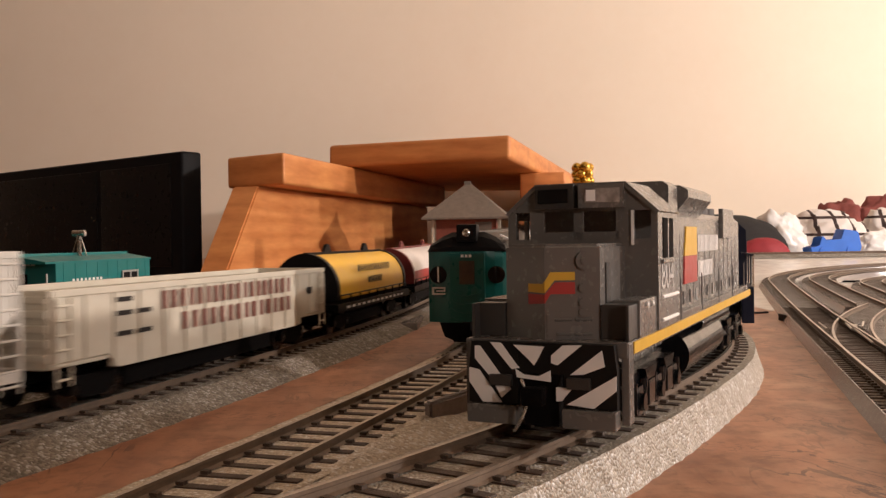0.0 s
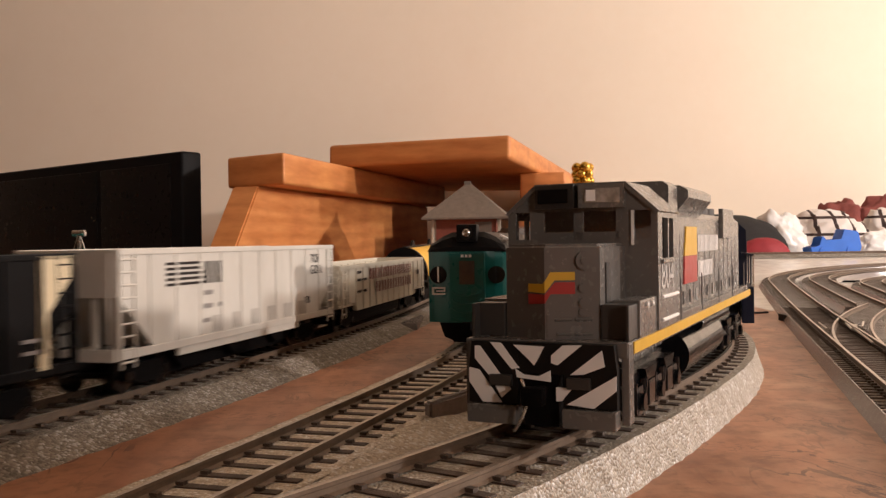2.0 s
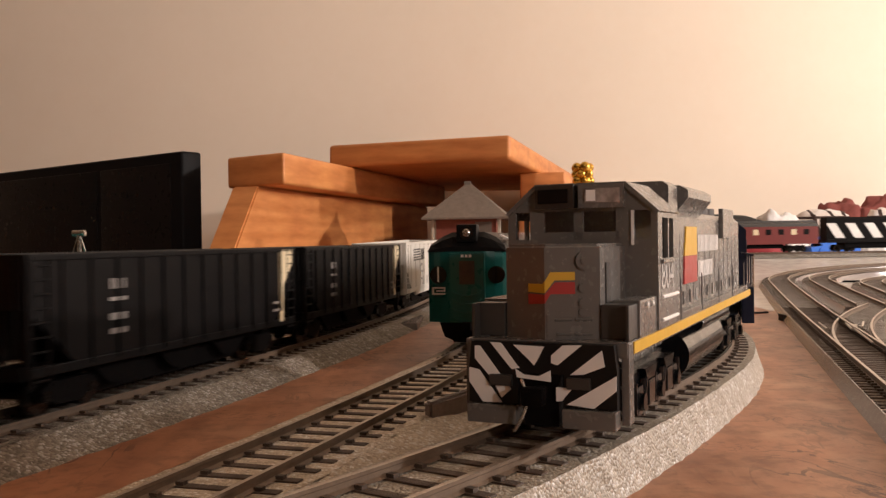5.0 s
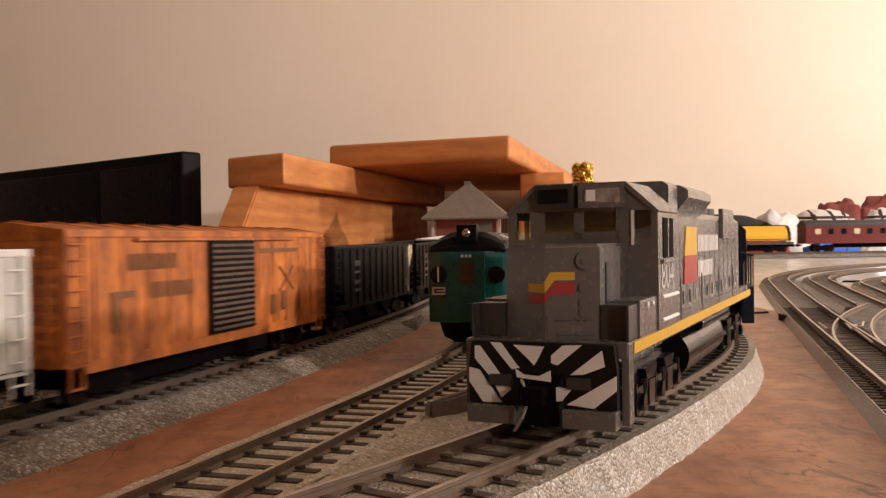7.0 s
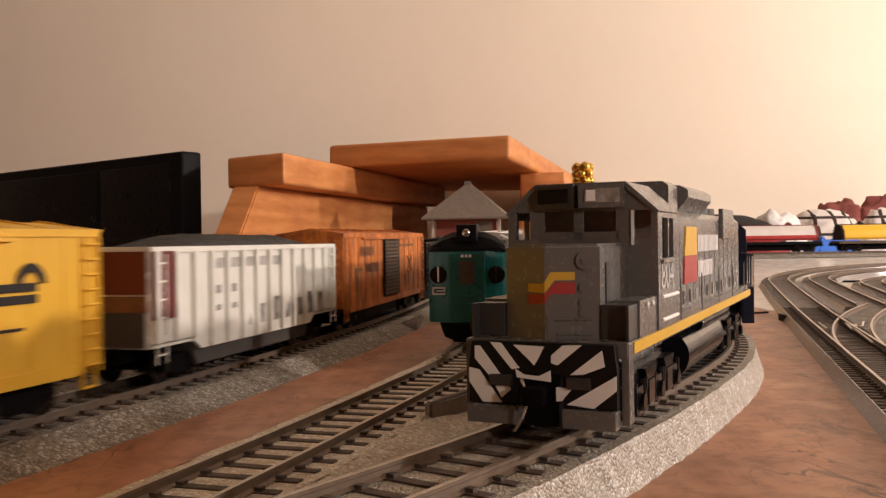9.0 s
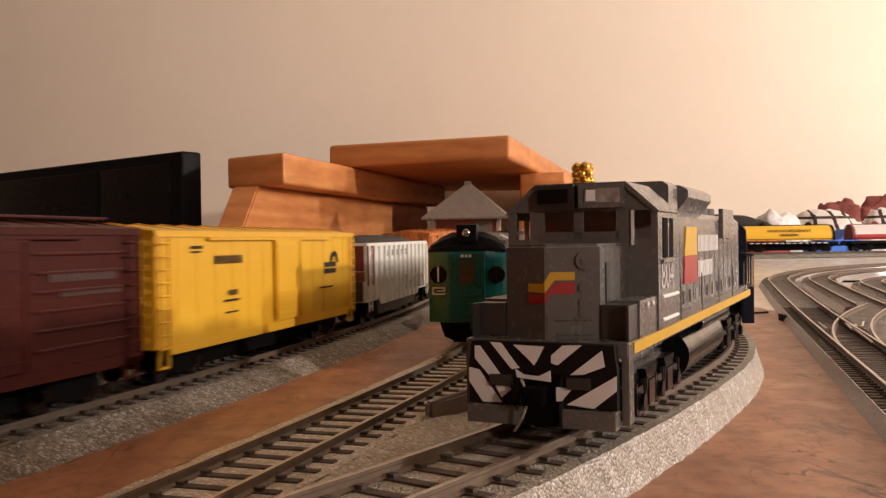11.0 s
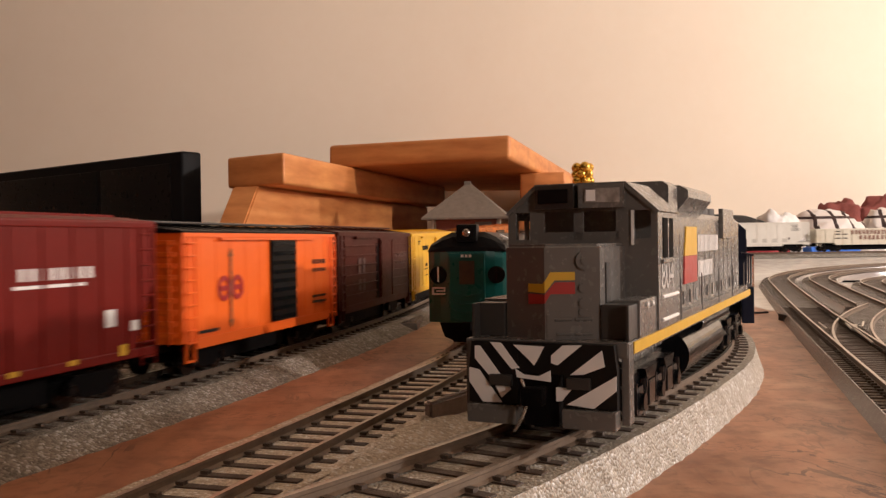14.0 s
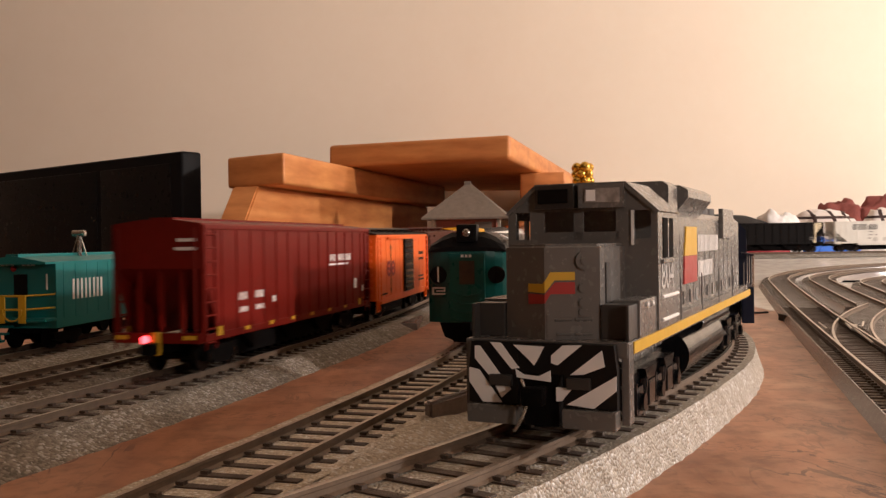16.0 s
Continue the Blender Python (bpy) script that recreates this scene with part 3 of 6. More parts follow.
def boxcar(name, label, L, mat, roof_mat, door_mat, H=49.0, door=(-14, 14), door_kind="plain", slat_mat=None, slats=14, ribs=12, rib=0.5, group="freight train", level_ribs=False, walk_mat=None):
    car = thing(name, label, "freight car", group=group)
    hw, z0 = 16.8, 12.5
    bm = bmesh.new()
    box(bm, -hw, hw, -L / 2, L / 2, z0, H, 0.4)
    # corrugated ends
    for sy in (-1, 1):
        n = 9
        for i in range(n):
            z = z0 + 3 + (H - z0 - 7) * i / (n - 1)
            part("end_rib", bx(-hw + 2, hw - 2, sy * L / 2 - 0.9, sy * L / 2 + 0.9, z - 0.9, z + 0.9, bevel=0.5), mat, car)
    for sx in (-1, 1):
        if level_ribs:
            for i in range(6):
                z = z0 + 6 + (H - z0 - 13) * i / 5
                for y0, y1 in ((-L / 2 + 11, door[0] - 4), (door[1] + 3, L / 2 - 5)):
                    part("rib", bx(sx * hw - 0.7, sx * hw + 0.7, y0, y1, z - 0.4, z + 0.4, bevel=0.2), mat, car)
        for i in range(0 if level_ribs else ribs + 1):
            y = -L / 2 + 1 + (L - 2) * i / ribs
            if door[0] - 2 < y < door[1] + 2:
                continue
            part("rib", bx(sx * hw - rib, sx * hw + rib, y - 0.55, y + 0.55, z0 + 1, H - 1.5), mat, car)
        part("eave_rail", bx(sx * hw - 0.7, sx * hw + 0.7, -L / 2, L / 2, H - 2, H - 0.6), mat, car)
        part("side_sill", quick(prism, [(-L / 2 + 4, z0 + 1), (-L / 2 + 10, z0 - 2.5), (L / 2 - 10, z0 - 2.5), (L / 2 - 4, z0 + 1)], sx * hw - 0.6, sx * hw + 0.4, "x"), mat, car)
    part("body", bm, mat, car)
    bm = bmesh.new()
    prism(bm, [(-hw - 0.8, H - 0.6), (hw + 0.8, H - 0.6), (hw + 0.8, H), (0, H + 2.2), (-hw - 0.8, H)], -L / 2 - 0.6, L / 2 + 0.6, "y")
    part("roof", bm, roof_mat, car)
    if walk_mat:
        part("running_board", bx(-3.6, 3.6, -L / 2 - 3, L / 2 + 3, H + 2.9, H + 3.7, bevel=0.2), walk_mat, car, "roof running board")
    for i in range(13):
        y = -L / 2 + 3 + (L - 6) * i / 12
        bm = bmesh.new()
        prism(bm, [(-hw, H + 0.1), (hw, H + 0.1), (0, H + 2.8)], y - 0.5, y + 0.5, "y")
        part("roof_rib", bm, roof_mat, car)
    for sx in (-1, 1):
        bm = bmesh.new()
        x = sx * (hw + 0.9)
        box(bm, x - 0.5, x + 0.5, door[0], door[1], z0 + 1.5, H - 3, 0.2)
        d = part("door", bm, door_mat, car)
        bm = bmesh.new()
        if door_kind == "slats":
            n = slats
            for i in range(n):
                z = z0 + 3 + (H - z0 - 8) * i / (n - 1)
                box(bm, x + sx * 0.2 - 0.6, x + sx * 0.2 + 0.6, door[0] + 1, door[1] - 1, z - 15.0 / 2 / n, z + 15.0 / 2 / n)
        else:
            for i in range(7):
                z = z0 + 4 + (H - z0 - 10) * i / 6
                box(bm, x + sx * 0.3 - 0.4, x + sx * 0.3 + 0.4, door[0] + 1.5, door[1] - 1.5, z - 0.35, z + 0.35)
            box(bm, x + sx * 0.4 - 0.5, x + sx * 0.4 + 0.5, door[0] + 1, door[0] + 2, z0 + 2, H - 4)
            box(bm, x + sx * 0.4 - 0.5, x + sx * 0.4 + 0.5, door[1] - 2, door[1] - 1, z0 + 2, H - 4)
        part("door_ribs", bm, slat_mat or door_mat, d)
        for sy in (-1, 1):
            y = sy * (L / 2 - 1)
            ladder(car, sx * (hw + 1.2), y, y - sy * 6, z0 - 2, H - 2, 9, mat)
        bm = bmesh.new()
        box(bm, sx * (hw + 1.0) - 0.6, sx * (hw + 1.0) + 0.6, -L * 0.32, L * 0.32, H - 3.2, H - 2.2)
        part("door_track", bm, mat, car)
    for sy in (-1, 1):
        ladder(car, 13, sy * (L / 2 + 1.1), sy * (L / 2 + 1.3), z0, H - 3, 9, mat)
        for sx in (-1, 1):
            bm = bmesh.new()
            y = sy * (L / 2 - 5)
            box(bm, sx * hw - 0.5, sx * hw + 0.5, y - 3, y - 2.4, z0 - 6, z0)
            box(bm, sx * hw - 0.5, sx * hw + 0.5, y + 2.4, y + 3, z0 - 6, z0)
            box(bm, sx * hw - 0.5, sx * hw + 0.5, y - 3, y + 3, z0 - 6.5, z0 - 5.8)
            part("step", bm, mat, car)
    bm = bmesh.new()
    box(bm, -6, 6, -L / 2 + 2, L / 2 - 2, 9, z0)
    box(bm, -9, 9, -L / 2 + 42, L / 2 - 42, 2.5, 10, 0.6)
    part("underframe", bm, M_UNDER, car)
    trucks(car, L - 50)
    couplers(car, L)
    return car


def hopper(name, label, L, mat, end_mat, H=46.0, slope=28.0, band=14.0, ribs=13, rounded=False, covered=False, post_mat=None, group="freight train", rib=0.8, side_slope=20.0):
    car = thing(name, label, "freight car", group=group)
    hw, z0 = 16.6, 13.0
    bm = bmesh.new()
    out = [(-L / 2, H), (L / 2, H), (L / 2, H - band), (L / 2 - side_slope, z0), (-L / 2 + side_slope, z0), (-L / 2, H - band)]
    if covered:
        core = [(-L / 2, H), (L / 2, H), (L / 2, H - band), (L / 2 - slope, z0), (-L / 2 + slope, z0), (-L / 2, H - band)]
        prism(bm, core, -hw + 0.5, hw - 0.5, "x")
    for sx in (-1, 1):
        part("side_sheet", quick(prism, out, sx * hw - 0.6, sx * hw + 0.6, "x"), mat, car)
    for sx in (-1, 1):
        for i in range(ribs + 1):
            y = -L / 2 + 2 + (L - 4) * i / ribs
            e = max(0.0, (abs(y) - (L / 2 - side_slope)) / side_slope)
            zb = z0 + e * (H - band - z0)
            part("rib", bx(sx * hw - rib, sx * hw + rib, y - 0.7, y + 0.7, zb, H - 0.5), mat, car)
        part("top_rail", bx(sx * hw - 1.1, sx * hw + 1.1, -L / 2, L / 2, H - 1.6, H + 0.2, bevel=0.3), mat, car)
        part("side_sill", bx(sx * hw - 1.0, sx * hw + 0.9, -L / 2, L / 2, z0 - 1.2, z0 + 1.4, bevel=0.3), mat, car)
        for sy in (-1, 1):
            y = sy * (L / 2 - 0.8)
            part("corner_post", bx(sx * hw - 0.9, sx * hw + 0.9, y - 0.8, y + 0.8, z0, H), mat, car)
    for sy in (-1, 1):
        part("end_sheet", bx(-hw, hw, sy * L / 2 - 0.6, sy * L / 2 + 0.6, H - band, H), mat, car)
        part("end_sill", bx(-hw, hw, sy * L / 2 - 1.5, sy * L / 2 + 0.5, z0 - 1.5, z0 + 2), mat, car)
    if covered:
        part("body", bm, mat, car)
    else:
        bm.free()
    for sy in (-1, 1):
        bm = bmesh.new()
        y1, y2 = sy * (L / 2 - 1.2), sy * (L / 2 - slope)
        vs = [bm.verts.new(c) for c in ((-hw + 0.6, y1, H - band), (hw - 0.6, y1, H - band), (hw - 0.6, y2, z0), (-hw + 0.6, y2, z0), (-hw + 0.6, y1 - sy * 1, H - band), (hw - 0.6, y1 - sy * 1, H - band), (hw - 0.6, y2 - sy, z0), (-hw + 0.6, y2 - sy, z0))]
        for f in ((0, 1, 2, 3), (4, 5, 6, 7), (0, 1, 5, 4), (1, 2, 6, 5), (2, 3, 7, 6), (3, 0, 4, 7)):
            bm.faces.new([vs[i] for i in f])
        part("slope_sheet", bm, end_mat, car)
        for x in (-8, 0, 8):
            part("end_post", bx(x - 0.8, x + 0.8, sy * (L / 2 - 2) - 0.6, sy * (L / 2 - 2) + 0.6, z0, H - band), end_mat, car)
        for sx in (-1, 1):
            ladder(car, sx * (hw + 0.9), sy * (L / 2 - 1), sy * (L / 2 - 8), z0 - 4, H - 1, 9, mat)
            ladder(car, sx * (hw - 2), sy * (L / 2 + 0.9), sy * (L / 2 + 1.1), z0, H - 1, 8, mat)
    # bays under the body
    for i in range(3):
        c = (i - 1) * (L - 2 * slope) / 3.1
        bm = bmesh.new()
        prism(bm, [(c - 16, z0), (c + 16, z0), (c + 5, 4.5), (c - 5, 4.5)], -12, 12, "x")
        part("discharge_bay", bm, M_UNDER, car)
    if not covered:
        bm = bmesh.new()
        box(bm, -hw + 0.6, hw - 0.6, -L / 2 + slope, L / 2 - slope, z0, z0 + 1)
        part("hopper_floor", bm, end_mat, car)
    bm = bmesh.new()
    box(bm, -3, 3, -L / 2 + 1, L / 2 - 1, 8, z0)
    box(bm, -9, 9, -L / 2 + 38, L / 2 - 38, 2.5, 9, 0.6)
    part("underframe", bm, M_UNDER, car)
    trucks(car, L - 46)
    couplers(car, L)
    return car


def gondola(name, label, L, mat, H=36.0, ribs=14, group="freight train", rib=1.1):
    car = thing(name, label, "freight car", group=group)
    hw, z0 = 16.2, 13.0
    bm = bmesh.new()
    for sx in (-1, 1):
        out = [(-L / 2, H), (L / 2, H), (L / 2, z0 + 1.5), (L / 2 - 24, z0 + 1.5), (L / 2 - 30, z0 - 3), (-L / 2 + 30, z0 - 3), (-L / 2 + 24, z0 + 1.5), (-L / 2, z0 + 1.5)]
        prism(bm, out, sx * hw - 0.5, sx * hw + 0.5, "x")
        for i in range(ribs + 1):
            y = -L / 2 + 2 + (L - 4) * i / ribs
            zb = z0 + 1.5 if abs(y) > L / 2 - 26 else z0 - 2.5
            part("rib", bx(sx * hw - rib, sx * hw + rib, y - 1.3, y + 1.3, zb, H - 1, bevel=0.4), mat, car)
        box(bm, sx * hw - 1.3, sx * hw + 1.3, -L / 2, L / 2, H - 1.6, H + 0.4, 0.3)
    for sy in (-1, 1):
        box(bm, -hw, hw, sy * L / 2 - 0.6, sy * L / 2 + 0.6, z0, H)
        for i in range(5):
            z = z0 + 3 + (H - z0 - 5) * i / 4
            part("end_rib", bx(-hw, hw, sy * L / 2 - 1.2, sy * L / 2 + 1.2, z - 1.1, z + 1.1, bevel=0.5), mat, car)
        box(bm, -hw - 1, hw + 1, sy * L / 2 - 1, sy * L / 2 + 1.0, H - 1.6, H + 0.4, 0.3)
    box(bm, -hw, hw, -L / 2, L / 2, z0, z0 + 1)
    part("body", bm, mat, car)
    for sx in (-1, 1):
        for sy in (-1, 1):
            ladder(car, sx * (hw + 1.4), sy * (L / 2 - 1), sy * (L / 2 - 7), z0 - 5, H - 2, 6, mat)
    bm = bmesh.new()
    box(bm, -4, 4, -L / 2 + 1, L / 2 - 1, 8, z0)
    box(bm, -10, 10, -L / 2 + 42, L / 2 - 42, 2.5, 10, 0.6)
    part("underframe", bm, M_UNDER, car)
    trucks(car, L - 50)
    couplers(car, L)
    return car


def coil_car(name, label, L, hood_mat, end_mat, side_mat, group="freight train", band_mat=None):
    car = thing(name, label, "freight car", group=group)
    z0, rz, r = 15.0, 22.0, 16.2
    top = [(-r, 17.5), (r, 17.5)] + [(r * math.cos(a), rz + 17.5 * math.sin(a)) for a in [math.pi * i / 48 for i in range(49)]]
    bm = bmesh.new()
    prism(bm, top, -L / 2 + 8, L / 2 - 8, "y")
    part("hood", bm, hood_mat, car)
    big = [(-r - 0.7, 17.0), (r + 0.7, 17.0)] + [((r + 0.7) * math.cos(a), rz + 18.2 * math.sin(a)) for a in [math.pi * i / 48 for i in range(49)]]
    for sy in (-1, 1):
        bm = bmesh.new()
        prism(bm, big, sy * (L / 2 - 8), sy * (L / 2 - 4), "y")
        part("hood_end", bm, end_mat, car)
    if band_mat:
        bm = bmesh.new()
        low = [(-r - 0.15, 17.4), (r + 0.15, 17.4), (r + 0.15, rz), (r * 0.985 + 0.15, rz + 3), (-r * 0.985 - 0.15, rz + 3), (-r - 0.15, rz)]
        prism(bm, low, -L / 2 + 8.5, L / 2 - 8.5, "y")
        part("lower_band", bm, band_mat, car)
    bm = bmesh.new()
    for sx in (-1, 1):
        box(bm, sx * 17 - 1.2, sx * 17 + 1.2, -L / 2, L / 2, 11.5, 15.5, 0.3)
        for i in range(9):
            y = -L / 2 + 6 + (L - 12) * i / 8
            tube(bm, (sx * 17.6, y, 15.5), (sx * 17.6, y, 19.5), 0.35, 6)
        tube(bm, (sx * 17.6, -L / 2 + 6, 19.5), (sx * 17.6, L / 2 - 6, 19.5), 0.35, 6)
    box(bm, -17, 17, -L / 2, L / 2, 13, 15.5)
    part("side_sill", bm, side_mat, car)
    bm = bmesh.new()
    box(bm, -1.5, 1.5, -L / 2 + 6, L / 2 - 6, rz + 17.2, rz + 18.6)
    part("roof_rail", bm, end_mat, car)
    for sy in (-0.24, 0.24):
        bm = bmesh.new()
        prism(bm, [(sy * L - 7, rz + 17.5), (sy * L + 7, rz + 17.5), (sy * L + 3, rz + 21.5), (sy * L + 1.5, rz + 22.6), (sy * L - 1.5, rz + 22.6), (sy * L - 3, rz + 21.5)], -0.8, 0.8, "x")
        part("lifting_lug", bm, end_mat, car)
    bm = bmesh.new()
    box(bm, -8, 8, -L / 2 + 3, L / 2 - 3, 7.5, 13)
    box(bm, -10, 10, -L / 2 + 38, L / 2 - 38, 2.5, 8, 0.6)
    part("underframe", bm, M_UNDER, car)
    trucks(car, L - 44)
    couplers(car, L)
    return car


PAINT = {}


def paint(name, colour, rough=0.5, **k):
    if name not in PAINT:
        PAINT[name] = material(name, colour, rough, **k)
    return PAINT[name]


P_CREAM = paint("cream_white_paint", (0.66, 0.62, 0.52), 0.5, second=(0.57, 0.525, 0.43), scale=60, fine=0.1)
P_HOPPER = paint("grey_white_hopper_paint", (0.68, 0.66, 0.61), 0.5, second=(0.57, 0.55, 0.50), scale=70, fine=0.15, stretch=(1, 1, 0.3))
P_WHITE = paint("dull_white_paint", (0.80, 0.80, 0.745), 0.5, second=(0.68, 0.67, 0.61), scale=70, fine=0.1)
P_BLACKCAR = paint("black_car_paint", (0.0065, 0.006, 0.0065), 0.4, second=(0.009, 0.008, 0.008), scale=60, fine=0.1, gloss=0.08)
P_BUFF = paint("buff_end_paint", (0.72, 0.62, 0.42), 0.5, second=(0.62, 0.52, 0.34), scale=70)
P_RUST = paint("rusty_orange_paint", (0.76, 0.235, 0.03), 0.55, second=(0.22, 0.05, 0.010), scale=130, fine=0.75, spread=0.36, bump=0.4, stretch=(1, 1, 0.35))
P_SLAT = paint("brown_door_slats", (0.15, 0.085, 0.045), 0.7, second=(0.06, 0.033, 0.018), scale=200, fine=0.3)
P_SOOT = paint("sooty_grey_brown", (0.11, 0.065, 0.035), 0.7, second=(0.045, 0.026, 0.018), scale=200, fine=0.3)
P_YELLOW = paint("yellow_car_paint", (0.80, 0.46, 0.025), 0.4, second=(0.74, 0.41, 0.02), scale=40, fine=0.06)
P_BROWN = paint("dark_oxide_brown", (0.072, 0.0125, 0.008), 0.4, second=(0.05, 0.009, 0.0065), scale=50, fine=0.15, gloss=0.12)
P_ORANGE = paint("bright_orange_paint", (0.90, 0.150, 0.012), 0.4, second=(0.83, 0.132, 0.010), scale=40, fine=0.06)
P_RED = paint("mineral_red_paint", (0.175, 0.011, 0.0065), 0.4, second=(0.135, 0.009, 0.005), scale=50, fine=0.15, gloss=0.15)
P_MAROON = paint("maroon_paint", (0.17, 0.022, 0.020), 0.4, second=(0.13, 0.018, 0.016), scale=50)
P_TEAL = paint("teal_paint", (0.006, 0.185, 0.19), 0.4, second=(0.006, 0.155, 0.15), scale=40, fine=0.08)
P_PCGREEN = paint("jade_green_paint", (0.004, 0.112, 0.104), 0.3, second=(0.003, 0.092, 0.085), scale=40, fine=0.1)
P_GREY = paint("engine_grey_paint", (0.138, 0.131, 0.124), 0.24, second=(0.122, 0.116, 0.109), scale=80, fine=0.03)
P_DGREY = paint("dark_grey_paint", (0.045, 0.041, 0.038), 0.4, scale=80)
P_LINEYEL = paint("stripe_yellow", (0.72, 0.43, 0.025), 0.4, scale=60)
P_LINERED = paint("stripe_red", (0.42, 0.025, 0.02), 0.4, scale=60)
P_LETTER = paint("white_lettering", (0.90, 0.89, 0.87), 0.5, scale=60)
P_DARKLET = paint("dark_lettering", (0.025, 0.02, 0.018), 0.6, scale=60, gloss=0.2)
P_RUSTLET = paint("rusty_red_lettering", (0.20, 0.075, 0.055), 0.5, scale=60)
P_SILVER = paint("silver_roof_paint", (0.55, 0.53, 0.50), 0.35, metal=0.4, scale=60)
P_TOYRED = paint("toy_red", (0.75, 0.06, 0.03), 0.4, scale=40)
P_BLUE = paint("bright_blue_plastic", (0.015, 0.14, 0.62), 0.35, scale=30)
P_NAVY = paint("navy_engine_paint", (0.008, 0.012, 0.030), 0.35, scale=60, gloss=0.3)
P_GREYLET = paint("grey_lettering", (0.30, 0.28, 0.265), 0.5, scale=60)
# Broken grey for the shade painted between the coal gondola's ribs.
P_RIBSHADE = paint("rib_shade_grey", (0.74, 0.735, 0.68), 0.7, second=(0.10, 0.09, 0.08), scale=110, fine=0.4, spread=0.16, stretch=(1, 1, 0.6))
P_RUSTMARK = paint("brown_stencil", (0.27, 0.105, 0.032), 0.7, second=(0.14, 0.058, 0.022), scale=200)
P_HOPPERLOW = paint("darker_hopper_grey", (0.52, 0.50, 0.46), 0.6, second=(0.42, 0.40, 0.365), scale=90, fine=0.15)
P_GLOSSBLACK = paint("gloss_black_plastic", (0.006, 0.006, 0.007), 0.2, scale=20, gloss=0.26)
P_TUB = paint("dark_tub_brown", (0.07, 0.058, 0.052), 0.6, second=(0.04, 0.033, 0.029), scale=90, fine=0.2)
P_COAL = paint("coal", (0.012, 0.012, 0.013), 0.6, scale=300, bump=1.0)

SPEED = 105.0
TRAIN = []


def join_train(car, near_end, far_end, trucks_gap=50):
    TRAIN.append((car, (near_end + far_end) / 2, (far_end - near_end) - trucks_gap))
    return car


# ---------- the grey engine at rest ----------
def text_part(name, words, size, m, mat, parent):
    """Flat letters from the built-in font as a mesh, m in the parent's millimetres."""
    cu = bpy.data.curves.new("letters", "FONT")
    cu.body, cu.size, cu.extrude = words, size, 0.05
    tmp = new("letters", cu)
    me = bpy.data.meshes.new_from_object(tmp.evaluated_get(bpy.context.evaluated_depsgraph_get()))
    bpy.data.objects.remove(tmp)
    me.transform(Matrix.Scale(0.001, 4) @ m)
    me.materials.clear()
    me.materials.append(mat)
    ob = new(name, me)
    ob.parent = parent
    return ob


M_GLASS = clear("thin_cab_glazing")
P_LENSGREY = paint("clear_lens_grey", (0.62, 0.60, 0.58), 0.14, metal=0.5, second=(0.22, 0.20, 0.19), scale=260, spread=0.3, gloss=0.8)
P_CABNUM = paint("worn_cab_number", (0.52, 0.50, 0.48), 0.5, scale=60)
P_PILOTWHITE = paint("pilot_white", (0.93, 0.92, 0.90), 0.4, scale=60)
P_STRIPEBLACK = paint("stripe_black", (0.008, 0.007, 0.007), 0.45, scale=100, gloss=0.25)


def six_wheel_truck(eng, y):
    bm = bmesh.new()
    for sx in (-1, 1):
        prism(bm, [(y - 26, 9), (y - 20, 12), (y + 20, 12), (y + 26, 9), (y + 26, 5), (y + 18, 3.5), (y - 18, 3.5), (y - 26, 5)], sx * 13.2 - 1.2, sx * 13.2 + 1.2, "x")
        for dy in (-19, 0, 19):
            box(bm, sx * 14.3 - 1.4, sx * 14.3 + 1.4, y + dy - 3.0, y + dy + 3.0, 3, 9.5, 1.2)
            tube(bm, (sx * 14.8, y + dy - 4.2, 4), (sx * 14.8, y + dy - 4.2, 10.5), 1.0, 10)
            tube(bm, (sx * 14.8, y + dy + 4.2, 4), (sx * 14.8, y + dy + 4.2, 10.5), 1.0, 10)
            tube(bm, (sx * 14, y + dy, 6), (sx * 16.6, y + dy, 6), 1.9, 12)
        for dy in (-10, 10):
            box(bm, sx * 14.8 - 1.3, sx * 14.8 + 1.3, y + dy - 3.2, y + dy + 3.2, 4.2, 9.8, 0.5)
            prism(bm, [(y + dy - 6, 12.6), (y + dy + 6, 12.6), (y + dy + 3.5, 10), (y + dy - 3.5, 10)], sx * 14.9 - 1.0, sx * 14.9 + 1.0, "x")
            tube(bm, (sx * 15.4, y + dy - 3, 12), (sx * 15.4, y + dy - 6, 5), 0.6, 6)
    box(bm, -12, 12, y - 20, y + 20, 6, 13)
    tr = part("truck", bm, P_GLOSSBLACK, eng)
    for dy in (-19, 0, 19):
        bm = bmesh.new()
        tube(bm, (-9, y + dy, 5.8), (9, y + dy, 5.8), 1.2, 8)
        for sx in (-1, 1):
            tube(bm, (sx * 7.2, y + dy, 5.8), (sx * 9.8, y + dy, 5.8), 5.8, 24)
        part("wheelset", bm, M_WHEEL, tr)


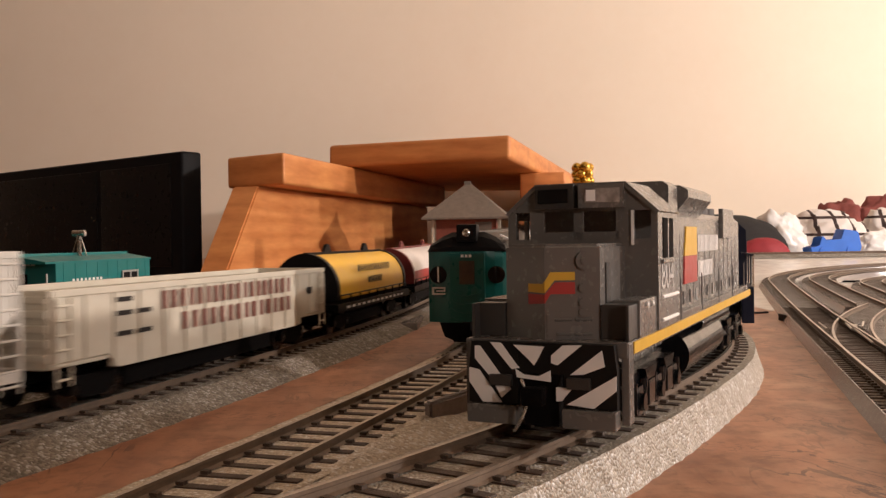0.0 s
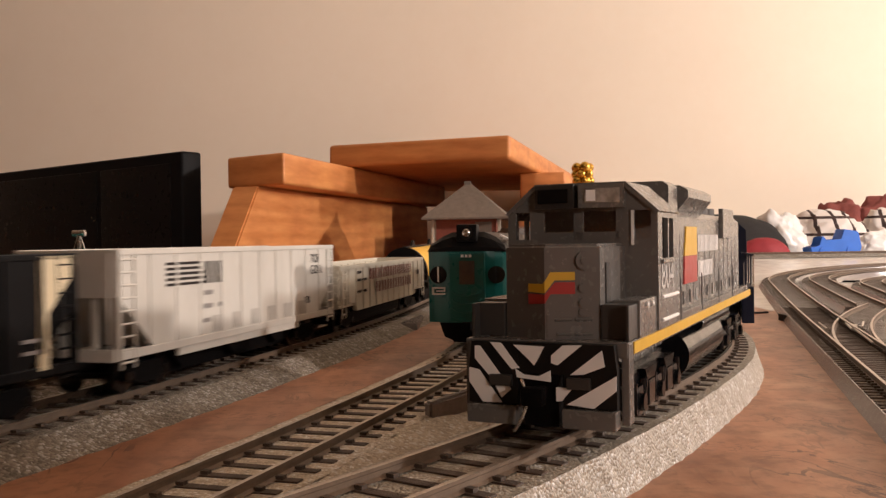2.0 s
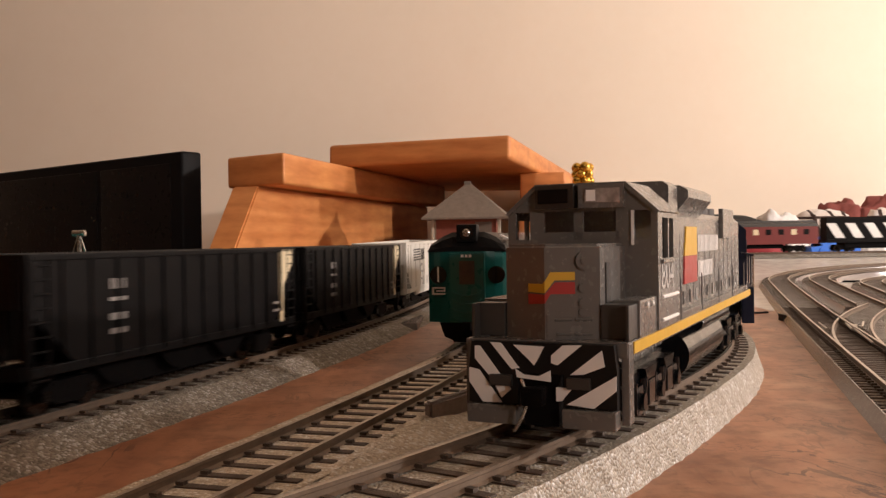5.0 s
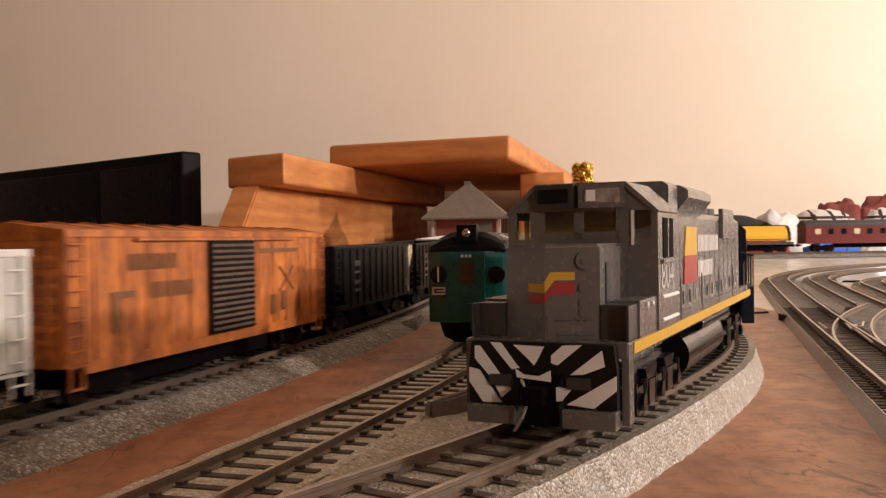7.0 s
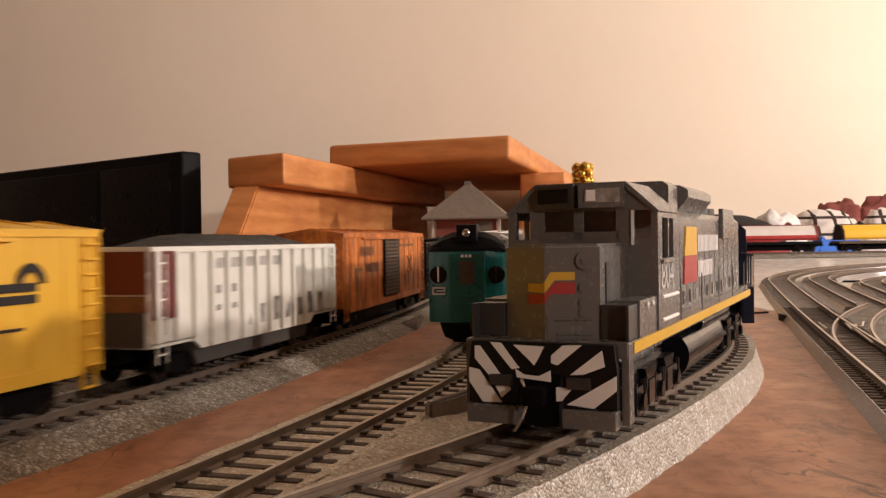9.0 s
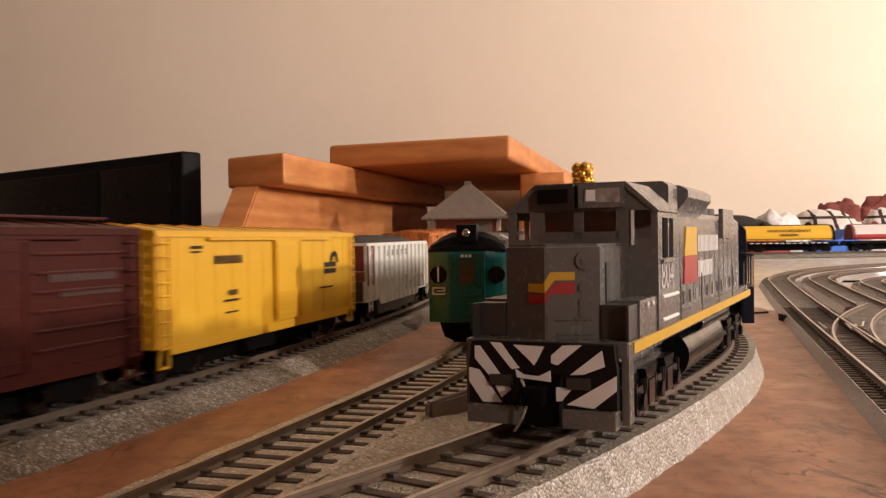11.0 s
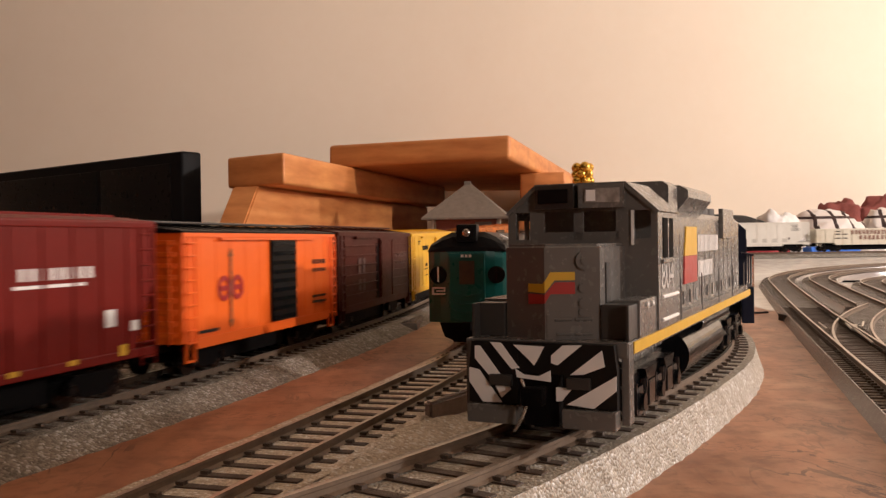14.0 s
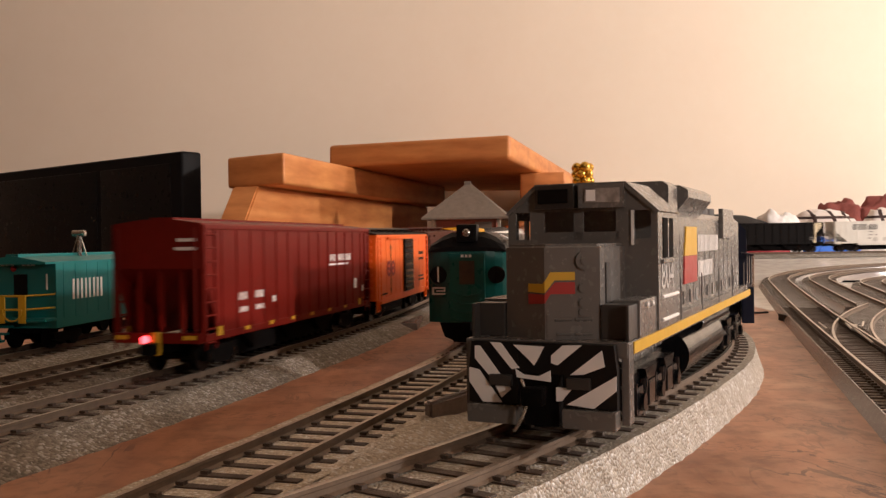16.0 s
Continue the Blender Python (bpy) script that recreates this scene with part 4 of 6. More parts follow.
def grey_engine():
    e = thing("diesel_engine", "grey six-axle diesel engine with striped pilot standing on foam roadbed", "locomotive", at(18.9, 181.5, LOCO_Z, 0.438))
    # frame and walkway
    bm = bmesh.new()
    box(bm, -17.2, 17.2, 3, 202, 17.4, 20.5, 0.3)
    box(bm, -10, 10, 20, 190, 13, 17.5)
    part("frame", bm, P_GREY, e)
    for sx in (-1, 1):
        bm = bmesh.new()
        box(bm, sx * 17.35 - 0.25, sx * 17.35 + 0.25, 7, 203, 18.0, 20.3)
        part("sill_stripe", bm, P_LINEYEL, e, "yellow sill stripe")
    # pilot with its stripes
    bm = bmesh.new()
    for sx in (-1, 1):
        prism(bm, [(sx * 4.8, 20.2), (sx * 15, 20.2), (sx * 15.6, 15), (sx * 15.6, 7.6), (sx * 4.8, 7.6)], 0.8, 3.4, "y")
    box(bm, -5, 5, 1.0, 3.4, 14.0, 20.2)
    pilot = part("pilot", bm, P_STRIPEBLACK, e, "black pilot with white chevron stripes")
    stripes = (
        ((-15.6, 14.7), (-13.3, 14.3), (-8.3, 7.8), (-12.5, 7.6), (-15.6, 11.8)),
        ((-14.2, 19.2), (-13.1, 19.3), (-6.3, 10.6), (-8.4, 8.8), (-10.4, 12.5), (-14.2, 16.6)),
        ((-10.8, 20.1), (-8.4, 20.0), (-4.5, 15.0), (-6.1, 14.7)),
        ((-5.7, 19.7), (0.8, 19.5), (-0.4, 17.2), (-1.3, 15.7), (-2.5, 16.9)),
        ((-5.3, 14.8), (-3.6, 13.7), (-0.4, 13.5), (2.1, 14.8), (2.1, 12.5), (-5.0, 13.1)),
        ((4.7, 19.9), (8.7, 20.1), (3.6, 15.9), (2.3, 16.3), (2.3, 17.8)),
        ((12.7, 19.2), (13.2, 16.0), (9.0, 14.3), (6.2, 14.1)),
        ((3.3, 11.5), (6.7, 11.5), (4.4, 8.8), (3.3, 8.7)),
        ((15.5, 14.3), (15.5, 11.4), (11.0, 7.6), (5.5, 8.2)))
    for pts in stripes:
        bm = bmesh.new()
        prism(bm, [(min(max(px, -15.5), 15.5), min(max(pz, 7.7), 20.1)) for px, pz in pts], 0.55, 1.05, "y")
        part("chevron_stripe", bm, P_PILOTWHITE, pilot, "white painted stripe")
    for sx in (-1, 1):
        bm = bmesh.new()
        box(bm, sx * 10.2 - 5.4, sx * 10.2 + 5.4, -0.6, 3.6, 3.6, 7.4, 0.4)
        part("footboard", bm, P_GREY, e)
        bm = bmesh.new()
        box(bm, sx * 8.2 - 2.6, sx * 8.2 + 2.2, -0.2, 1.2, 11.3, 13.6, 0.3)
        part("pilot_step", bm, P_DGREY, e)
    # corner steps
    for sx in (-1, 1):
        bm = bmesh.new()
        x0, x1 = sorted((sx * 15.8, sx * 17.4))
        box(bm, x0, x1, 3.4, 7.2, 4.2, 20.4, 0.3)
        part("step_side", bm, P_GREY, e)
        for z in (5.0, 10.5, 15.5):
            bm = bmesh.new()
            box(bm, min(sx * 9, sx * 17), max(sx * 9, sx * 17), 4, 8, z, z + 0.7)
            part("step_tread", bm, P_DGREY, e)
    # coupler and hose
    bm = bmesh.new()
    box(bm, -1.3, 1.3, -2.5, 3, 9.0, 11.6, 0.5)
    box(bm, -2.4, 2.2, -4.8, -1.8, 8.2, 12.0, 1.0)
    part("coupler", bm, M_UNDER, e)
    part("draft_pocket", bx(-3.6, 3.6, 1.2, 4, 3.5, 14.0), M_UNDER, e, "dark coupler pocket")
    bm = bmesh.new()
    last = None
    for i in range(31):
        k = i / 30
        p = (-3.2 - 1.6 * k + 2.6 * math.sin(math.pi * k) * (1 - 0.3 * k), -1.8 - 1.2 * math.sin(math.pi * k), 13.2 - 10.6 * k)
        if last:
            tube(bm, last, p, 0.36, 8)
        last = p
    part("brake_hose", bm, M_STEEL, e, "curved shiny wire hose", True)
    # V-fronted short hood
    bm = bmesh.new()
    prism(bm, [(-10.2, 32), (-10.2, 9), (0, 4), (10.2, 9), (10.2, 32)], 20.5, 40.0, "z")
    bmesh.ops.bevel(bm, geom=[ed for ed in bm.edges if min(v.co.z for v in ed.verts) > 39], offset=0.7, segments=3, affect="EDGES")
    nose = part("short_hood", bm, P_GREY, e)
    bm = bmesh.new()
    d = Vector((10.2, 5, 0)).normalized()
    n = Vector((d.y, -d.x, 0))

    def face_spot(s, z, off):
        p = Vector((0, 4, z)) + d * s + n * off
        return p
    tube(bm, face_spot(8.2, 36.6, -0.2), face_spot(8.2, 36.6, 0.7), 1.9, 20)
    tube(bm, face_spot(8.2, 36.6, 0.6), face_spot(8.2, 36.6, 1.0), 0.9, 16)
    part("round_cap", bm, P_GREY, nose)
    for z in (31.0, 28.0, 26.0):
        bm = bmesh.new()
        tube(bm, face_spot(7.8, z, -0.2), face_spot(7.8, z, 0.5), 0.9, 12)
        part("nose_rivet", bm, P_GREY, nose)
    bm = bmesh.new()
    for s0, z in ((2.0, 24.6), (6.2, 24.6), (2.4, 21.6), (6.2, 21.6)):
        a, b = face_spot(s0, z, 0.25), face_spot(s0 + 3.4, z, 0.25)
        tube(bm, a, b, 0.35, 8)
    part("latches", bm, P_GREY, nose)
    bm = bmesh.new()
    a0 = [face_spot(s, z, o) for o in (0.02, 0.22) for s, z in ((0.4, 20.9), (9.6, 20.9), (9.6, 26.2), (0.4, 26.2))]
    vs = [bm.verts.new(v) for v in a0]
    for f in ((0, 1, 2, 3), (4, 5, 6, 7), (0, 1, 5, 4), (1, 2, 6, 5), (2, 3, 7, 6), (3, 0, 4, 7)):
        bm.faces.new([vs[i] for i in f])
    part("access_panel", bm, P_GREY, nose)
    # bent two-colour emblem across the ridge
    d2 = Vector((-10.2, 5, 0)).normalized()
    n2 = Vector((-d2.y, d2.x, 0))

    def emblem(mat, label, right, left):
        bm = bmesh.new()
        for dd, nn, pts in ((d, n, right), (d2, n2, left)):
            vs = [bm.verts.new(Vector((0, 4, z)) + dd * s + nn * o) for o in (-0.1, 0.14) for s, z in pts]
            k = len(pts)
            bm.faces.new(vs[:k]), bm.faces.new(vs[k:])
            for i in range(k):
                bm.faces.new((vs[i], vs[(i + 1) % k], vs[k + (i + 1) % k], vs[k + i]))
        part("emblem", bm, mat, nose, label)
    emblem(P_LINEYEL, "yellow bent bar emblem", [(0, 30.0), (2.0, 32.6), (6.2, 32.6), (6.2, 34.3), (1.2, 34.3), (0, 32.4)], [(0, 32.4), (0.4, 31.9), (4.6, 31.9), (4.6, 30.2), (0, 30.0)])
    emblem(P_LINERED, "red bent bar emblem", [(0, 27.9), (1.2, 29.8), (6.2, 29.8), (6.2, 32.2), (2.1, 32.2), (0, 29.7)], [(0, 29.7), (4.6, 29.8), (4.6, 27.6), (0, 27.9)])
    bm = bmesh.new()
    box(bm, 10.2, 10.5, 13, 15.5, 27, 36)
    part("side_slot", bm, P_DGREY, nose)
    # cab
    bm = bmesh.new()
    wl, wt = 40.9, 47.3
    for y0 in (30.0, 51.0):
        y1 = y0 + 1
        box(bm, -17.7, 17.7, y0, y1, 20.5, wl if y0 < 40 else wt)
        prism(bm, [(-17.7, wt), (17.7, wt), (10.5, 53.5), (-10.5, 53.5)], y0, y1, "y")
        if y0 < 40:
            for a, b in ((-17.7, -15.8), (-12.2, -8.8), (-1.6, 0.6), (8.3, 11.7), (16.2, 17.7)):
                box(bm, a, b, y0, y1, wl - 0.1, wt + 0.1)
            box(bm, -9, 9, y0, y1, wl - 0.1, 42.6)
    for sx in (-1, 1):
        a, b = sorted((sx * 16.7, sx * 17.68))
        box(bm, a, b, 30.5, 51.5, 20.5, 36.4)
        box(bm, a, b, 30.5, 51.5, 45.6, 47.3)
        for y0, y1 in ((30.5, 34.6), (41.2, 42.2), (47.6, 51.5)):
            box(bm, a, b, y0, y1, 36.3, 45.7)
        box(bm, min(sx * 17.6, sx * 18.3), max(sx * 17.6, sx * 18.3), 33.6, 48.6, 35.2, 36.1, 0.2)
    body = part("cab", bm, P_GREY, e)
    bm = bmesh.new()
    prism(bm, [(-18.2, 47.0), (-17.4, 46.6), (-10.4, 52.6), (10.4, 52.6), (17.4, 46.6), (18.2, 47.0), (10.7, 53.8), (-10.7, 53.8)], 29.4, 52.6, "y")
    part("cab_roof", bm, P_GREY, e)
    for a, b, z0 in ((-15.8, -12.2, wl), (-8.8, -1.6, 42.6), (0.6, 8.3, 42.6), (11.7, 16.2, wl)):
        bm = bmesh.new()
        box(bm, a, b, 30.4, 30.6, z0, wt)
        g = part("window_pane", bm, M_GLASS, body)
        g.visible_shadow = False
    bm = bmesh.new()
    box(bm, -3, 3, 46, 50, 20.5, 36, 0.5)
    box(bm, 6, 13, 40, 46, 20.5, 33, 0.8)
    part("cab_interior", bm, P_DGREY, body)
    bm = bmesh.new()
    box(bm, 11.8, 12.4, 29.6, 30.1, 39.5, 47.3)
    part("window_trim", bm, P_LETTER, body, "pale window edge")
    # number boards above the windows; lit right and shaded left are put in their colours
    for sx in (-1, 1):
        bm = bmesh.new()
        vs = []
        for z in (48.0, 53.4):
            for x, y in ((sx * 0.6, 26.6), (sx * 10.4, 28.6), (sx * 10.4, 30.2), (sx * 0.6, 30.2)):
                vs.append(bm.verts.new((x, y, z)))
        bm.faces.new(vs[:4]), bm.faces.new(vs[4:])
        for i in range(4):
            bm.faces.new((vs[i], vs[(i + 1) % 4], vs[4 + (i + 1) % 4], vs[4 + i]))
        board = part("number_board", bm, P_GREY if sx > 0 else P_DGREY, e)
        bm = bmesh.new()
        vs = []
        for z in (49.2, 52.4):
            for x, y in ((sx * 2.0, 26.5), (sx * 9.6, 28.05), (sx * 9.6, 28.5), (sx * 2.0, 27.2)):
                vs.append(bm.verts.new((x, y, z)))
        bm.faces.new(vs[:4]), bm.faces.new(vs[4:])
        for i in range(4):
            bm.faces.new((vs[i], vs[(i + 1) % 4], vs[4 + (i + 1) % 4], vs[4 + i]))
        part("lens", bm, P_LENSGREY if sx > 0 else P_GLOSSBLACK, board, "clear grey plastic lens" if sx > 0 else "lens painted dark for the shaded side")
        if sx > 0:
            bm = bmesh.new()
            vs = [bm.verts.new((x, y, z)) for z in (49.5, 52.0) for x, y in ((2.4, 26.4), (4.4, 26.8), (4.4, 27.2), (2.4, 26.8))]
            bm.faces.new(vs[:4]), bm.faces.new(vs[4:])
            for i in range(4):
                bm.faces.new((vs[i], vs[(i + 1) % 4], vs[4 + (i + 1) % 4], vs[4 + i]))
            part("lens_window", bm, P_PILOTWHITE, board, "white end of the lens")
    # battery boxes beside the short hood
    for sx in (-1, 1):
        bm = bmesh.new()
        a, b = sorted((sx * 11.4, sx * 17.3))
        box(bm, a, b, 13.5, 58, 20.4, 28.2, 0.5)
        bb = part("battery_box", bm, P_GREY, e)
        # Two white rails: the bright highlight lines are put into their colour.
        for z, y0 in ((27.6, 34), (22.4, 34)):
            bm = bmesh.new()
            tube(bm, (sx * 17.7, y0, z), (sx * 17.7, y0 + 18, z), 0.45, 8)
            part("grab_iron", bm, P_LETTER, bb, "grab iron painted white for its highlight")
        bm = bmesh.new()
        for y0 in (20, 25):
            tube(bm, (sx * 17.2, y0, 27), (sx * 17.7, y0, 27), 0.6, 8)
        part("box_knobs", bm, P_LETTER, bb)
        # Solid dark grey boxes carry the shade of the stairwell recess.
        bm = bmesh.new()
        box(bm, min(sx * 10.4, sx * 16.8), max(sx * 10.4, sx * 16.8), 8.4, 13.6, 20.5, 27.6, 0.4)
        box(bm, min(sx * 16.2, sx * 16.9), max(sx * 16.2, sx * 16.9), 5.5, 9.0, 20.5, 27.6, 0.3)
        part("stairwell_shade_box", bm, P_DGREY, e)
    # long hood
    bm = bmesh.new()
    prism(bm, [(-14.6, 20.5), (14.6, 20.5), (14.6, 46.4), (12.6, 48.2), (-12.6, 48.2), (-14.6, 46.4)], 52, 192, "y")
    hood = part("long_hood", bm, P_GREY, e)
    for sx in (-1, 1):
        for i in range(13):
            y = 62 + 10 * i
            bm = bmesh.new()
            box(bm, sx * 14.6 - 0.09, sx * 14.6 + 0.09, y, y + 0.4, 24, 42)
            part("door_seam", bm, P_GREY, hood)
            bm = bmesh.new()
            tube(bm, (sx * 14.75, y + 4, 23), (sx * 14.75, y + 4, 26.5), 0.25, 6)
            part("door_handle", bm, P_LETTER if i % 3 == 0 else P_GREY, hood)
        bm = bmesh.new()
        a, b = sorted((sx * 14.5, sx * 16.0))
        box(bm, a, b, 142, 168, 40.5, 50.5, 0.4)
        part("radiator_grille", bm, P_GREY, hood, "flat grey radiator housing")
        # livery blocks
        bm = bmesh.new()
        prism(bm, [(77.5, 36), (80.5, 44), (97, 44), (97, 36)], *sorted((sx * 14.55, sx * 14.95)), "x")
        part("livery_block", bm, P_LINEYEL, hood, "yellow block")
        bm = bmesh.new()
        prism(bm, [(76.5, 28.4), (77.5, 35.9), (97, 35.9), (97, 28.4)], *sorted((sx * 14.55, sx * 14.95)), "x")
        part("livery_block", bm, P_LINERED, hood, "red block")
        rng = random.Random(31)
        mark(hood, P_LETTER, glyphs(rng, 99, 138, 36.8, 41.8, 8), sx * 14.75)
        mark(hood, P_LETTER, glyphs(rng, 99, 126, 29.4, 34.2, 6), sx * 14.75)
        bm = bmesh.new()
        box(bm, min(sx * 14.5, sx * 17), max(sx * 14.5, sx * 17), 62, 200, 20.5, 22.2, 0.3)
        part("walkway", bm, P_GREY, e)
    text_part("cab_number", "804", 9.5, Matrix.Translation((17.75, 33.0, 29.4)) @ Matrix.Rotation(HALF, 4, "Z") @ Matrix.Rotation(HALF, 4, "X"), P_CABNUM, body)
    # roof gear
    bm = bmesh.new()
    prism(bm, [(-13, 48), (13, 48), (13, 54.6), (11.5, 55.8), (-11.5, 55.8), (-13, 54.6)], 66, 78, "y")
    part("air_intake", bm, P_GREY, hood)
    bm = bmesh.new()
    prism(bm, [(-11.5, 47.5), (11.5, 47.5), (15.2, 52.0), (15.2, 54.0), (13, 55.4), (-13, 55.4), (-15.2, 54.0), (-15.2, 52.0)], 82, 122, "y")
    part("dynamic_brake_housing", bm, P_GREY, hood, "flared grey brake housing")
    for y in (102, 134, 150, 166, 182):
        bm = bmesh.new()
        tube(bm, (0, y, 48), (0, y, 57.0 if y == 102 else 51.6), 7.2, 24)
        part("roof_fan", bm, P_DGREY, hood)
    bm = bmesh.new()
    box(bm, -3, 3, 119, 124, 48, 54, 0.6)
    part("exhaust_stack", bm, P_DGREY, hood)
    # under the frame
    bm = bmesh.new()
    rim = [(12.4 + 4.4 * math.cos(q), 9.6 + 5.6 * math.sin(q)) for q in [-1.5 + 3.0 * k / 16 for k in range(17)]]
    prism(bm, rim + [(-px, pz) for px, pz in reversed(rim)], 72, 134, "y")
    part("fuel_tank", bm, P_GLOSSBLACK, e, "glossy black fuel tank")
    for sx in (-1, 1):
        bm = bmesh.new()
        tube(bm, (sx * 14.6, 96, 16.2), (sx * 14.6, 150, 16.2), 2.0, 16)
        part("air_reservoir", bm, P_GLOSSBLACK, e)
    six_wheel_truck(e, 40)
    six_wheel_truck(e, 165)
    # handrails
    for sx in (-1, 1):
        for y in (60, 92, 124, 156, 188):
            bm = bmesh.new()
            tube(bm, (sx * 17, y, 20.5), (sx * 17, y, 31), 0.22, 6)
            part("handrail_post", bm, P_GREY, e)
    return e


grey_engine()


def navy_engine():
    e = thing("diesel_engine", "dark navy engine coupled behind the grey engine", "locomotive", at(115.0, 388, LOCO_Z, 0.27))
    bm = bmesh.new()
    box(bm, -17, 17, 4, 200, 14, 19.5, 0.4)
    part("frame", bm, P_NAVY, e)
    bm = bmesh.new()
    prism(bm, [(-14.5, 19.5), (14.5, 19.5), (14.5, 44), (10, 48), (-10, 48), (-14.5, 44)], 14, 150, "y")
    part("long_hood", bm, P_NAVY, e)
    bm = bmesh.new()
    prism(bm, [(-17, 19.5), (17, 19.5), (17, 46), (11, 52), (-11, 52), (-17, 46)], 150, 172, "y")
    part("cab", bm, P_NAVY, e)
    for sx in (-1, 1):
        for i in range(8):
            bm = bmesh.new()
            tube(bm, (sx * 16.8, 5 + i * 18, 19.5), (sx * 16.8, 5 + i * 18, 33), 0.45, 6)
            part("handrail_post", bm, M_STEEL if i == 0 else P_NAVY, e)
        bm = bmesh.new()
        tube(bm, (sx * 16.8, 5, 33), (sx * 16.8, 131, 33), 0.45, 6)
        tube(bm, (sx * 16.8, 5, 33), (sx * 12, 5, 34), 0.45, 6)
        part("handrail", bm, P_NAVY, e)
        for i in range(5):
            bm = bmesh.new()
            box(bm, min(sx * 14.4, sx * 15.0), max(sx * 14.4, sx * 15.0), 18 + 24 * i, 36 + 24 * i, 24, 40, 0.2)
            part("door", bm, P_NAVY, e)
        bm = bmesh.new()
        box(bm, min(sx * 12, sx * 17), max(sx * 12, sx * 17), 3, 8, 4, 19.5, 0.4)
        part("step_side", bm, P_NAVY, e)
    six_wheel_truck(e, 46)
    six_wheel_truck(e, 158)
    return e


navy_engine()


# ---------- the green railcar ----------
def railcar():
    c = thing("railcar", "jade green commuter railcar with black roof and headlight", "railcar", at(10.0, 388, ground(388) + 7.3, 0.17))
    L, hw, top = 240, 17.6, 41.5
    bm = bmesh.new()
    arc = [(hw * math.sin(a), 6.0 * (1 - math.cos(a)) / (1 - math.cos(1.0))) for a in [-1.0 + 0.2 * i for i in range(11)]]
    plan = [(x / math.sin(1.0), y) for x, y in arc] + [(hw, L), (-hw, L)]
    prism(bm, plan, 11, top, "z")
    part("body", bm, P_PCGREEN, c)
    bm = bmesh.new()
    prof = [(-hw - 0.6, top), (hw + 0.6, top), (hw - 1, top + 3.2), (hw - 6, top + 6.4), (7, top + 8.4), (-7, top + 8.4), (-hw + 6, top + 6.4), (-hw + 1, top + 3.2)]
    n = len(prof)
    rows = []
    for y, k, dz in ((1.0, 0.93, -6.2), (3.0, 0.97, -2.2), (7.0, 1.0, 0.0), (L, 1.0, 0.0)):
        rows.append([bm.verts.new((x * k, y, z if z <= top else max(top + 0.3, z + dz * (z - top) / 8.4))) for x, z in prof])
    for a, b in zip(rows, rows[1:]):
        for i in range(n):
            bm.faces.new((a[i], a[(i + 1) % n], b[(i + 1) % n], b[i]))
    bm.faces.new(rows[0]), bm.faces.new(rows[-1])
    part("roof", bm, P_BLACKCAR, c, "black rounded roof")
    bm = bmesh.new()
    box(bm, -4.2, 4.6, -1.2, 8, top + 4.2, top + 11.6, 0.8)
    hl = part("headlight_box", bm, P_BLACKCAR, c)
    bm = bmesh.new()
    tube(bm, (0.2, -2.0, top + 8), (0.2, -1.0, top + 8), 2.9, 24)
    part("bezel", bm, P_GLOSSBLACK, hl)
    bm = bmesh.new()
    ball(bm, (0.2, -1.4, top + 8), 2.1, (1, 0.5, 1), 3)
    part("headlight", bm, M_STEEL, hl, "silver round headlight", True)
    # door with its window, and round portholes
    bm = bmesh.new()
    box(bm, -7.5, 7.8, -0.5, 1.6, 11.5, top - 0.6, 0.4)
    door = part("end_door", bm, P_PCGREEN, c)
    bm = bmesh.new()
    box(bm, -3.2, 3.4, -0.75, -0.3, 27.5, 37.5, 0.2)
    part("window", bm, P_SOOT, door, "dim brown door window")
    bm = bmesh.new()
    for i in range(4):
        z = 25 - 3.6 * i
        for k in range(10):
            a0, a1 = math.pi * (1 + k / 10), math.pi * (1 + (k + 1) / 10)
            tube(bm, (6.2 * math.cos(a0), -0.8, z + 2.4 * math.sin(a0)), (6.2 * math.cos(a1), -0.8, z + 2.4 * math.sin(a1)), 0.35, 6)
    part("safety_chains", bm, P_PCGREEN, door)
    for sx in (-1, 1):
        bm = bmesh.new()
        tube(bm, (sx * 12.6, 1.2, 31.5), (sx * 12.6, 3.6, 31.5), 3.7, 24)
        port = part("porthole", bm, P_GLOSSBLACK, c, "round porthole window")
        bm = bmesh.new()
        tube(bm, (sx * 12.6, 0.9, 28.6), (sx * 12.6, 0.9, 35.0), 0.35, 8)
        part("wiper", bm, P_LETTER if sx < 0 else P_GLOSSBLACK, port)
    bm = bmesh.new()
    for x0, x1, z0, z1 in ((-15.4, -9.6, 25.6, 26.2), (-15.4, -14.8, 23.2, 26.2), (-15.4, -9.6, 23.0, 23.6), (-10.2, -9.6, 24.2, 26.2), (-13.6, -9.6, 24.3, 24.8)):
        box(bm, x0, x1, 0.8, 3.2, z0, z1)
    part("emblem", bm, P_LETTER, c, "white interlocked square emblem")
    bm = bmesh.new()
    for i in range(3):
        box(bm, -2.4 + 1.7 * i, -1.2 + 1.7 * i, -0.7, -0.3, 39.0, 40.2)
    part("number_bars", bm, P_LETTER, c)
    for i in range(9):
        bm = bmesh.new()
        box(bm, hw - 0.2, hw + 0.3, 16 + i * 24, 32 + i * 24, 27, 37, 0.3)
        part("window", bm, M_SCREEN, c)
    bm = bmesh.new()
    prism(bm, [(-12, 11), (12, 11), (10, 5), (4, 2.6), (-4, 2.6), (-10, 5)], 0.5, 4, "y")
    part("pilot", bm, M_UNDER, c)
    bm = bmesh.new()
    box(bm, -2, 2, -5, 2, 8, 11.5, 0.6)
    box(bm, -12, 12, 50, 190, 5, 11)
    part("underframe", bm, M_UNDER, c)
    bm = bmesh.new()
